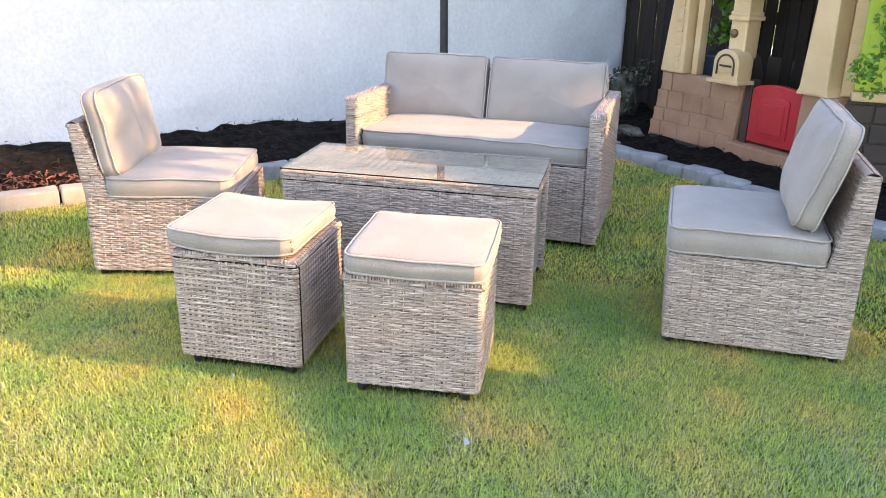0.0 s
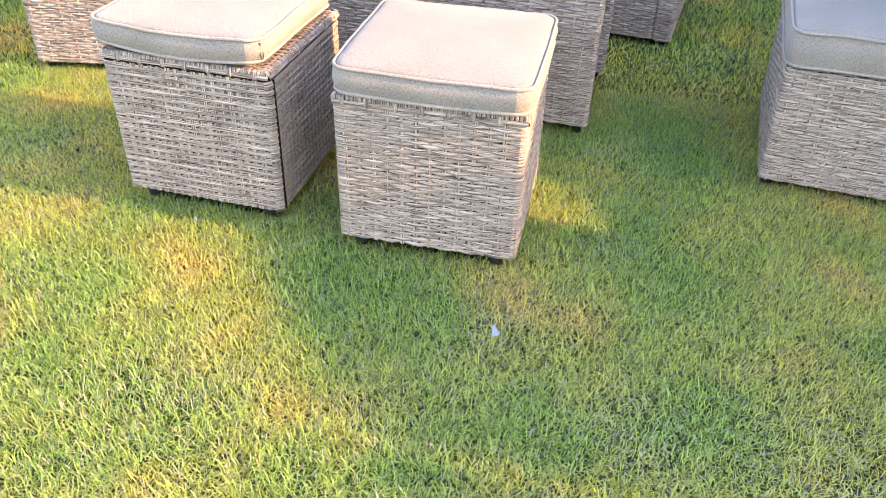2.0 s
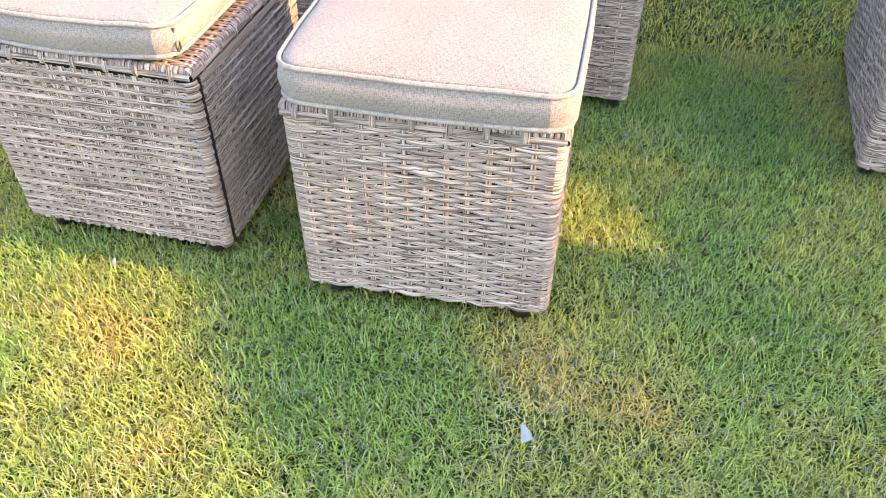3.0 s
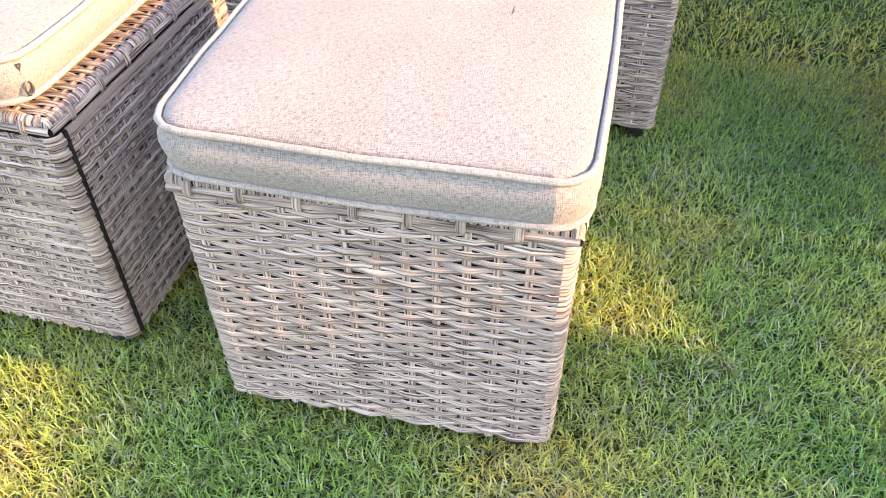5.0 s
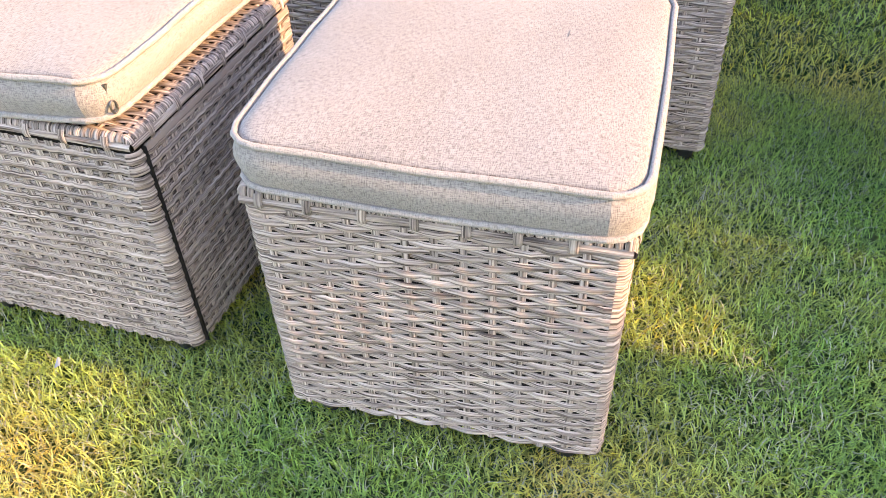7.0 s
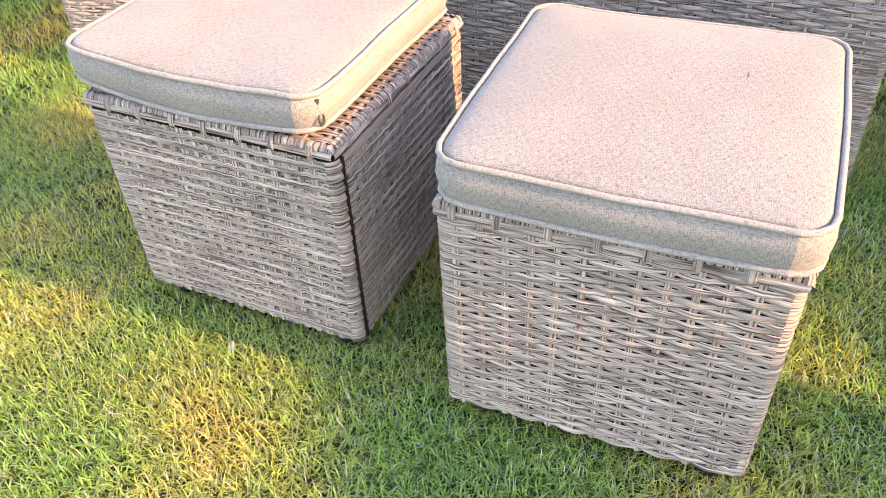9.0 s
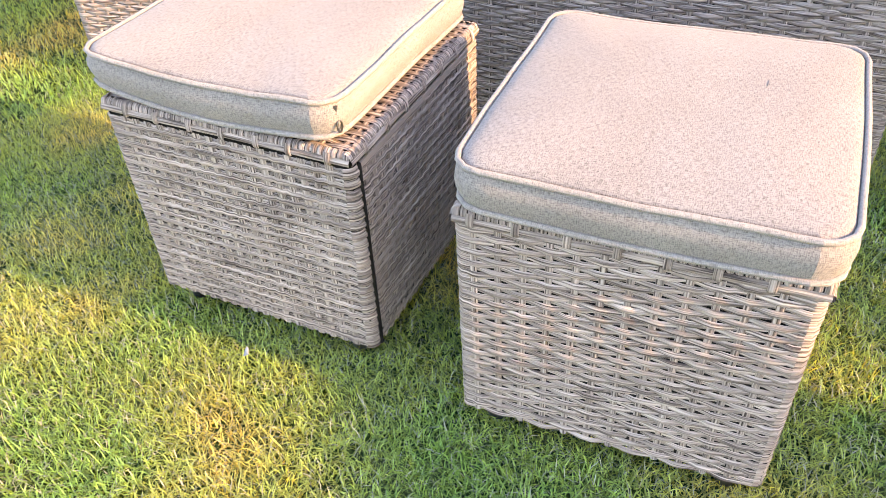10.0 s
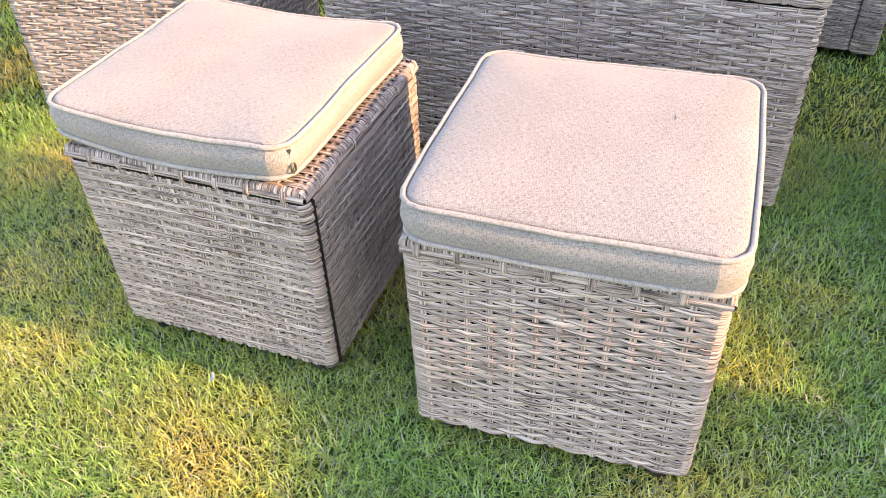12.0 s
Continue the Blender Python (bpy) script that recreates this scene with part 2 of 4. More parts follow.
def block(x0, x1, y0, y1, z0, z1, bevel=0.0, bm=None, seg=2):
    """A bevelled box between the given bounds, added to bm."""
    own = bmesh.new()
    bmesh.ops.create_cube(own, size=1)
    for v in own.verts:
        v.co = Vector((x0 + (v.co.x + 0.5) * (x1 - x0), y0 + (v.co.y + 0.5) * (y1 - y0), z0 + (v.co.z + 0.5) * (z1 - z0)))
    if bevel:
        bmesh.ops.bevel(own, geom=own.edges[:], offset=bevel, segments=seg, affect="EDGES", profile=0.6)
    if bm is None:
        return own
    tmp = bpy.data.meshes.new("tmp")
    own.to_mesh(tmp)
    own.free()
    bm.from_mesh(tmp)
    bpy.data.meshes.remove(tmp)
    return bm


def prism(outline, depth, bevel=0.0, bm=None):
    """An outline in x, z pushed back along +y by depth, with bevelled edges."""
    own = bmesh.new()
    a = [own.verts.new((x, 0, z)) for x, z in outline]
    face = own.faces.new(a)
    ext = bmesh.ops.extrude_face_region(own, geom=[face])
    bmesh.ops.translate(own, vec=(0, depth, 0), verts=[g for g in ext["geom"] if isinstance(g, bmesh.types.BMVert)])
    bmesh.ops.recalc_face_normals(own, faces=own.faces[:])
    if bevel:
        bmesh.ops.bevel(own, geom=own.edges[:], offset=bevel, segments=2, affect="EDGES", profile=0.6)
    if bm is None:
        return own
    tmp = bpy.data.meshes.new("tmp")
    own.to_mesh(tmp)
    own.free()
    bm.from_mesh(tmp)
    bpy.data.meshes.remove(tmp)
    return bm


def tube(path, radius, sides=8, closed=False, soup=None, up=(0, 0, 1)):
    """A round tube along a path; radius may be a list."""
    soup = soup or Soup()
    p = np.asarray(path, float)
    t = (np.roll(p, -1, 0) - np.roll(p, 1, 0)) if closed else np.gradient(p, axis=0)
    t /= np.linalg.norm(t, axis=1, keepdims=True) + 1e-9
    a = np.cross(t, up)
    bad = np.linalg.norm(a, axis=1) < 1e-3
    a[bad] = np.cross(t[bad], (1, 0, 0.1))
    a /= np.linalg.norm(a, axis=1, keepdims=True)
    b = np.cross(a, t)
    r = np.broadcast_to(np.asarray(radius, float), (len(p),))[:, None, None]
    ang = np.linspace(0, 2 * np.pi, sides, endpoint=False)
    pts = p[:, None] + r * (np.cos(ang)[None, :, None] * a[:, None] + np.sin(ang)[None, :, None] * b[:, None])
    if closed:
        pts = np.concatenate([pts, pts[:1]])
    s = np.concatenate([[0], np.cumsum(np.linalg.norm(np.diff(pts[:, 0], axis=0), axis=1))])
    uv = np.stack([np.repeat(s[:, None], sides, 1), np.repeat((ang * 0.004)[None], len(s), 0)], -1)
    return soup.grid(pts, uv, closed=True)


def round_rect(x0, x1, y0, y1, r, n=5):
    """Points counter-clockwise round a rectangle with round corners."""
    out = []
    for cx, cy, a0 in ((x1 - r, y0 + r, -90), (x1 - r, y1 - r, 0), (x0 + r, y1 - r, 90), (x0 + r, y0 + r, 180)):
        for k in range(n + 1):
            a = radians(a0 + 90 * k / n)
            out.append((cx + r * math.cos(a), cy + r * math.sin(a)))
    return np.array(out)


def resample(p, count):
    """The closed outline p at count even steps, with outward normals."""
    q = np.concatenate([p, p[:1]])
    s = np.concatenate([[0], np.cumsum(np.linalg.norm(np.diff(q, axis=0), axis=1))])
    at = np.linspace(0, s[-1], count, endpoint=False)
    pts = np.stack([np.interp(at, s, q[:, 0]), np.interp(at, s, q[:, 1])], 1)
    t = np.roll(pts, -1, 0) - np.roll(pts, 1, 0)
    t /= np.linalg.norm(t, axis=1, keepdims=True)
    return pts, np.stack([t[:, 1], -t[:, 0]], 1), s[-1]


STAKE, ROW, WIDE, AMP, SUB = 0.031, 0.0086, 0.0090, 0.0021, 4
wrng = np.random.default_rng(5)


def ribbon(soup, path, normal, across, wide, bulge=0.0014, closed=False):
    """A flat strand: four points across, the middle ones proud; wide may change along it."""
    h = np.broadcast_to(np.asarray(wide, float), (len(path),)) / 2
    s = np.concatenate([[0], np.cumsum(np.linalg.norm(np.diff(path, axis=0), axis=1))]) + wrng.uniform(0, 50)
    if closed:
        path, normal, across = (np.concatenate([q, q[:1]]) for q in (path, normal, across))
        h, s = np.append(h, h[0]), np.append(s, s[-1] + 0.008)
    h = h[:, None]
    rows = [path - across * h - normal * bulge, path - across * h * 0.5 + normal * bulge * 0.6, path + across * h * 0.5 + normal * bulge * 0.6, path + across * h - normal * bulge]
    v0 = wrng.uniform(0, 9)
    uv = [np.stack([s, np.full(len(s), v0 + k * float(h.max()) * 0.66)], 1) for k in range(4)]
    soup.grid(np.stack(rows, 1), np.stack(uv, 1))
    return soup


def woven_ring(soup, r0, r1, z0, z1, radius=0.012, pieces=None, tight=False):
    """A woven band round a block whose plan goes from rectangle r0 at z0 to r1 at z1 (x0, x1, y0, y1).
    With pieces=(strands, stakes), two lists, each strand and stake becomes a soup of its own."""
    mid = [(a + b) / 2 for a, b in zip(r0, r1)]
    per = resample(round_rect(*mid, radius), 8)[2]
    stakes = max(4, 2 * round(per / (0.021 if tight else STAKE) / 2))
    count = stakes * SUB
    rows = max(1, round((z1 - z0) / ROW))
    pitch = (z1 - z0) / rows
    wave = np.cos(np.pi * np.arange(count) / SUB)
    wave = np.sign(wave) * np.abs(wave) ** 0.7

    def plan(z):
        k = (z - z0) / (z1 - z0)
        return resample(round_rect(*[a + (b - a) * k for a, b in zip(r0, r1)], radius), count)

    def fresh(kind):
        if pieces is None:
            return soup
        pieces[kind].append(Soup())
        return pieces[kind][-1]

    # strands lie flat round the corners
    flat_pts, flat_nor, _ = plan(z0)
    corner = np.abs(np.abs(flat_nor).max(1) - 1) > 0.02
    near = corner | np.roll(corner, 1) | np.roll(corner, -1)
    calm = np.where(near, 0.15, 1.0)
    zs = z0 + (np.arange(rows) + 0.5) * pitch
    for i, z in enumerate(zs):
        pts, nor, _ = plan(z)
        turn = wave * (1 if i % 2 else -1) * calm
        if tight and i % 2:
            # proud strands that pass over every stake
            off, wide = 0.0016 + 0.0008 * np.cos(2 * np.pi * np.arange(count) / SUB), pitch * 1.32
        elif tight:
            # sunk strands that pass behind every stake and leave a slit above
            off, wide, z = np.where(near, 0.001, -0.0018 - 0.0012 * np.cos(2 * np.pi * np.arange(count) / SUB)), np.where(near, pitch, pitch * 0.5), z - 0.0018
        else:
            off, wide = AMP * turn, pitch * (1.12 + 0.13 * turn)
        off = off + wrng.normal(0, 0.0003, count)
        dz = wrng.normal(0, 0.0003) + 0.0005 * np.sin(np.arange(count) * wrng.uniform(0.01, 0.05) + wrng.uniform(0, 6)) + wrng.normal(0, 0.00022, count)
        n3 = np.concatenate([nor, np.zeros((count, 1))], 1)
        path = np.stack([pts[:, 0] + nor[:, 0] * off, pts[:, 1] + nor[:, 1] * off, z + dz], 1)
        ribbon(fresh(0), path, n3, np.tile((0, 0, 1.0), (count, 1)), wide, closed=True)
    lo, hi = plan(z0), plan(z1)
    for k in range(0, count, SUB):
        if near[k]:
            continue
        a, b = np.array([*lo[0][k], z0]), np.array([*hi[0][k], z1])
        n = np.array([*lo[1][k], 0])
        path = np.linspace(a, b, 3) + n * (0.0009 if tight else 0.0003)
        ribbon(fresh(1), path, np.tile(n, (3, 1)), np.tile(np.cross(n, (0, 0, 1)), (3, 1)), 0.0125 if tight else 0.0092, bulge=0.0008)


def woven_part(name, parent, label, bounds, *ring, radius=0.012, core=None, tight=False):
    """A woven band as a part: every strand and stake on a core coloured dark as shade."""
    body = part(name, core if core is not None else block(*bounds, 0.01), M_SHADE_CORE, parent, label)
    strands, stakes = [], []
    woven_ring(None, *ring, radius=radius, pieces=(strands, stakes), tight=tight)
    for kind, soups in (("strand", strands), ("stake", stakes)):
        for s in soups:
            part_of(kind, s.mesh(kind, M_WICK), body)
    return body


def woven_top(soup, x0, x1, y0, y1, z, along="x"):
    """A woven flat face looking up."""
    a0, a1, b0, b1 = (x0, x1, y0, y1) if along == "x" else (y0, y1, x0, x1)
    stakes = max(1, round((a1 - a0) / STAKE))
    cnt = stakes * SUB + 1
    rows = max(1, round((b1 - b0) / ROW))
    pitch = (b1 - b0) / rows
    a = np.linspace(a0, a1, cnt)
    wave = np.cos(np.pi * (np.arange(cnt) - SUB / 2) / SUB)
    wave = np.sign(wave) * np.abs(wave) ** 0.7
    up = np.tile((0, 0, 1.0), (cnt, 1))
    for i in range(rows):
        b = np.full(cnt, b0 + (i + 0.5) * pitch)
        h = z + AMP * wave * (1 if i % 2 else -1)
        path = np.stack([a, b, h] if along == "x" else [b, a, h], 1)
        ribbon(soup, path, up, np.tile((0, 1.0, 0) if along == "x" else (1.0, 0, 0), (cnt, 1)), WIDE * (0.97 + 0.2 * wave * (1 if i % 2 else -1)))
    for k in range(stakes):
        c = a0 + (k + 0.5) * (a1 - a0) / stakes
        path = np.array([(c, b0, z), (c, b1, z)] if along == "x" else [(b0, c, z), (b1, c, z)])
        ribbon(soup, path, up[:2], np.tile((1.0, 0, 0) if along == "x" else (0, 1.0, 0), (2, 1)), 0.009)


def wrapped_edge(soup, a, b, out, down, reach, step=0.0095, fill=1.0):
    """An edge bound with short strands laid side by side over it, from a to b; they reach inwards and down by reach."""
    a, b, out, down = (np.array(q, float) for q in (a, b, out, down))
    length = np.linalg.norm(b - a)
    t = (b - a) / length
    count = max(1, int(length / step))
    for k in range(count):
        c = a + t * (k + 0.5) * length / count
        lift = wrng.normal(0, 0.0003)
        prof = []
        for q in np.linspace(0, 1, 7):
            ang = q * math.pi / 2
            prof.append(c - out * reach * (1 - math.sin(ang)) - down * (0.0015 + lift) * (math.cos(ang)) + down * reach * (1 - math.cos(ang)) + out * (0.0015 + lift) * math.sin(ang))
        prof = np.array(prof)
        nor = np.array([-down * math.cos(q * math.pi / 2) + out * math.sin(q * math.pi / 2) for q in np.linspace(0, 1, 7)])
        ribbon(soup, prof, nor, np.tile(t, (7, 1)), length / count * fill, bulge=0.0012 if fill < 1 else 0.0008)


def folded_rim(soup, w, z, reach):
    """The lid's edge: strands folded over it side by side, a strand that binds them below, and wraps round that strand."""
    for a, b, out in (((-w, -w), (w, -w), (0, -1)), ((w, -w), (w, w), (1, 0)), ((w, w), (-w, w), (0, 1)), ((-w, w), (-w, -w), (-1, 0))):
        wrapped_edge(soup, (*a, z), (*b, z), (*out, 0), (0, 0, -1.0), reach, fill=0.9 if reach > 0.008 else 0.97)
        p, q, o = np.array((*a, z - reach - 0.006)), np.array((*b, z - reach - 0.006)), np.array((*out, 0.0))
        line = np.linspace(p, q, 44) + o * 0.0022
        line[:, 2] += 0.0006 * np.sin(np.linspace(0, 9, 44) + wrng.uniform(0, 6))
        ribbon(soup, line, np.tile(o, (44, 1)), np.tile((0, 0, 1.0), (44, 1)), 0.0108, bulge=0.0022)
        at = wrng.uniform(0.02, 0.05)
        t = (q - p) / np.linalg.norm(q - p)
        while at < 2 * w - 0.012:
            c = p + t * at
            wrap = np.array([c + o * d + np.array((0, 0, h)) for h, d in ((0.012, 0.002), (0.0065, 0.0045), (0.0, 0.0055), (-0.0055, 0.0045), (-0.0075, 0.001))])
            ribbon(soup, wrap, np.tile(o, (5, 1)), np.tile(t, (5, 1)), 0.0098, bulge=0.0008)
            at += wrng.uniform(0.050, 0.062)


def cushion(w, d, h, puff=0.02, r=0.035, seed=1, piping=0.0038, sag=0.004, n=24, curl=0.0):
    """The cover and piping of a box cushion, base centre at the origin: the cover's soup and two piping soups."""
    rect = round_rect(-w / 2, w / 2, -d / 2, d / 2, r, n=4)
    cnt = 4 * n
    pts, nor, per = resample(rect, cnt)

    def wob(p):
        q = np.array(p, float)
        for k in range(len(q)):
            v = Vector((q[k, 0] * 5 + seed * 7.1, q[k, 1] * 5, seed * 3.3))
            v2 = Vector((q[k, 0] * 16 + seed, q[k, 1] * 16, q[k, 2] * 16))
            q[k, 2] += (noise.noise(v) * sag + noise.noise(v2) * sag * 0.35) * (0.35 + 0.65 * q[k, 2] / h)
            q[k, 2] += curl * (2 * abs(q[k, 0]) / w) ** 2 * (1 - 0.6 * min(1.0, q[k, 2] / h))
            q[k, :2] += np.array((noise.noise(v + Vector((9, 0, 0))), noise.noise(v + Vector((0, 9, 0))))) * sag * 0.8
        return q

    rings, uvs = [], []

    def ring(scale, z, out=0.0, vv=None):
        p = pts * scale + nor * out
        q = wob(np.concatenate([p, np.full((cnt, 1), z)], 1))
        rings.append(q)
        along = np.arange(cnt) * per / cnt
        uvs.append(p.copy() if vv is None else np.stack([along, np.full(cnt, vv)], 1))

    for s in (0.0005, 0.2, 0.4, 0.58, 0.74, 0.85, 0.92, 0.96):
        ring(s, h + puff * (1 - s**4.0) - 0.001)
    ring(0.985, h - 0.003)
    ring(1.0, h - 0.005, -0.003)
    side_from = len(rings)
    for z in (0.86, 0.68, 0.5, 0.3, 0.14):
        ring(1.0, h * z, 0.010 * math.sin(math.pi * z) - (0.0042 if z > 0.8 else 0.003), 5 + h * z)
    ring(1.0, 0.002, -0.001, 5)
    for s in (0.95, 0.7, 0.3, 0.0005):
        ring(s, -0.004 * (1 - s))
    # the seam at which the ring closes
    def closed_grid(a, b):
        rr, uu = np.array(rings[a:b]), np.array(uvs[a:b])
        rr = np.concatenate([rr, rr[:, :1]], 1)
        uu = np.concatenate([uu, uu[:, :1] + ((per, 0) if b - a > 5 and uu[0, 0, 1] > 4 else (0, 0))], 1)
        return rr, uu
    cover = Soup()
    cover.grid(*closed_grid(0, side_from))
    uvs[side_from - 1] = np.stack([np.arange(cnt) * per / cnt, np.full(cnt, 5 + h)], 1)
    cover.grid(*closed_grid(side_from - 1, side_from + 6))
    uvs[side_from + 5] = pts.copy()
    cover.grid(*closed_grid(side_from + 5, len(rings)))
    pipes = []
    for z in (h - 0.0045, 0.003):
        line = wob(np.concatenate([pts + nor * 0.0018, np.full((cnt, 1), z)], 1))
        pipes.append(tube(line, piping, 6, closed=True))
    return cover, pipes


def add_cushion(name, m, size, label, category="cushion", group="", seed=1, **kw):
    ob = thing(name, m, label, category, group)
    cover, pipes = cushion(*size, seed=seed, **kw)
    part_of("cover", cover.mesh("cover", M_CLOTH), ob)
    for p in pipes:
        part_of("piping", p.mesh("piping", M_PIPE), ob, "corded linen piping along the seam")
    return ob


def feet(parent, x, y):
    for sx in (-1, 1):
        for sy in (-1, 1):
            bm = bmesh.new()
            bmesh.ops.create_cone(bm, cap_ends=True, segments=14, radius1=0.014, radius2=0.018, depth=0.045, matrix=Matrix.Translation((sx * x, sy * y, 0.018)))
            part("foot", bm, M_FOOT, parent, "black plastic foot", smooth=True)


# ---- setting ----
KERB_L = (Vector((-0.2, 5.334)), Vector((0.788, 0.615)))     # a point on the edge of the lawn and its way, along the white wall
KERB_R = (Vector((1.0, 5.387)), Vector((0.604, -0.797)))     # the edge of the lawn along the fence
CORNER = Vector((0.616, 5.97))
lawn_rng = np.random.default_rng(11)


def on_lawn(x, y):
    """True where the lawn lies, inside both kerbs."""
    return (y < 5.49 + 0.78 * x) & (y < 6.72 - 1.32 * x)


def ground_sheet():
    so = Soup()
    xs = np.concatenate([[-400, -60, -15, -6], np.linspace(-4, 5, 60), [8, 20, 80, 400]])
    ys = np.concatenate([[-400, -60, -15, -4], np.linspace(-1, 8, 60), [12, 25, 80, 400]])
    X, Y = np.meshgrid(xs, ys)
    Z = np.array([[noise.noise(Vector((x * 1.3, y * 1.3, 0))) * 0.006 for x, y in zip(a, b)] for a, b in zip(X, Y)]) - 0.012
    so.grid(np.stack([X, Y, Z], -1))
    tagged(new("ground", so.mesh("ground", M_SOIL)), "short thatchy lawn soil between grass blades", "ground", kind="structure")


def blades(name, mat, label, x, y, length, width, lean):
    """One mesh of bent blades rooted at the given points."""
    n = len(x)
    turn = lawn_rng.uniform(0, 2 * np.pi, n)
    fall = np.clip(lawn_rng.normal(lean, 0.45, n), 0.05, 1.5)
    L = length * lawn_rng.uniform(0.55, 1.25, n)
    w = width * lawn_rng.uniform(0.7, 1.3, n)
    dx, dy = np.cos(turn), np.sin(turn)
    sx, sy = -dy * w / 2, dx * w / 2
    z0 = np.full(n, -0.012)
    r1, h1 = L * 0.5 * np.sin(fall * 0.55), L * 0.5 * np.cos(fall * 0.55)
    r2, h2 = r1 + L * 0.5 * np.sin(fall * 1.15), h1 + L * 0.5 * np.cos(np.minimum(fall * 1.15, 1.5))
    v = np.empty((n, 5, 3), np.float32)
    v[:, 0] = np.stack([x - sx, y - sy, z0], 1)
    v[:, 1] = np.stack([x + sx, y + sy, z0], 1)
    v[:, 2] = np.stack([x + dx * r1 + sx * 0.8, y + dy * r1 + sy * 0.8, z0 + h1], 1)
    v[:, 3] = np.stack([x + dx * r1 - sx * 0.8, y + dy * r1 - sy * 0.8, z0 + h1], 1)
    v[:, 4] = np.stack([x + dx * r2, y + dy * r2, z0 + h2], 1)
    base = np.arange(n, dtype=np.int32)[:, None] * 5
    loops = (base + np.array([0, 1, 2, 3, 3, 2, 4], np.int32)).ravel()
    me = bpy.data.meshes.new(name)
    me.vertices.add(n * 5)
    me.vertices.foreach_set("co", v.ravel())
    me.loops.add(n * 7)
    me.loops.foreach_set("vertex_index", loops)
    me.polygons.add(n * 2)
    start = (np.arange(n, dtype=np.int32)[:, None] * 7 + np.array([0, 4], np.int32)).ravel()
    me.polygons.foreach_set("loop_start", start)
    me.materials.append(mat)
    me.update(calc_edges=True)
    return tagged(new(name, me), label, "grass", kind="stuff")


def scatter(x0, x1, y0, y1, density):
    n = int((x1 - x0) * (y1 - y0) * density)
    x, y = lawn_rng.uniform(x0, x1, n), lawn_rng.uniform(y0, y1, n)
    keep = on_lawn(x, y)
    for cx, cy, hw, hd, rot in FOOTPRINTS:
        c, s = math.cos(radians(rot)), math.sin(radians(rot))
        u, v = (x - cx) * c + (y - cy) * s, -(x - cx) * s + (y - cy) * c
        keep &= ~((np.abs(u) < hw - 0.02) & (np.abs(v) < hd - 0.02))
    return x[keep], y[keep]


DRY_SPOTS = [(0.473, 2.86, 0.09), (0.24, 2.08, 0.10), (0.51, 1.86, 0.10), (-1.05, 2.6, 0.12), (0.62, 4.3, 0.35), (0.7, 4.9, 0.4), (0.9, 3.6, 0.2), (-0.35, 1.75, 0.16),
             (-0.9, 1.9, 0.2), (0.9, 1.7, 0.22), (0.45, 2.45, 0.07), (-0.75, 1.5, 0.2), (0.2, 1.45, 0.15), (1.3, 2.1, 0.2)]


def dry_weight(x, y):
    w = np.zeros(len(x))
    for cx, cy, r in DRY_SPOTS:
        w = np.maximum(w, np.exp(-((x - cx) ** 2 + (y - cy) ** 2) / (r * r)))
    return w


def lawn():
    areas = [(-1.4, 1.6, 0.95, 3.3, 60000), (-2.8, 2.6, 3.3, 6.0, 15000), (-2.8, -1.4, 0.6, 3.3, 18000), (1.6, 3.0, 0.6, 3.3, 12000), (-3.5, 3.5, -1.0, 0.95, 2500)]
    xs, ys = zip(*(scatter(*a) for a in areas))
    x, y = np.concatenate(xs), np.concatenate(ys)
    near = (np.abs(x - 0.1) < 1.5) & (y > 0.95) & (y < 3.3)
    keep = lawn_rng.uniform(0, 1, len(x)) > dry_weight(x, y) * 0.4
    blades("grass", M_GRASS, "short mown green lawn grass with yellowing blades", x[keep], y[keep], np.where(near, 0.025, 0.031)[keep], np.where(near, 0.0022, 0.0034)[keep], 1.2)
    xs, ys = zip(*(scatter(*a[:4], a[4] * 0.45) for a in areas))
    x, y = np.concatenate(xs), np.concatenate(ys)
    keep = lawn_rng.uniform(0, 1, len(x)) < 0.30 + 0.3 * dry_weight(x, y)
    blades("dry_grass", M_DRY, "straw-coloured dry grass lying in the lawn", x[keep], y[keep], 0.026, 0.0018, 1.3)


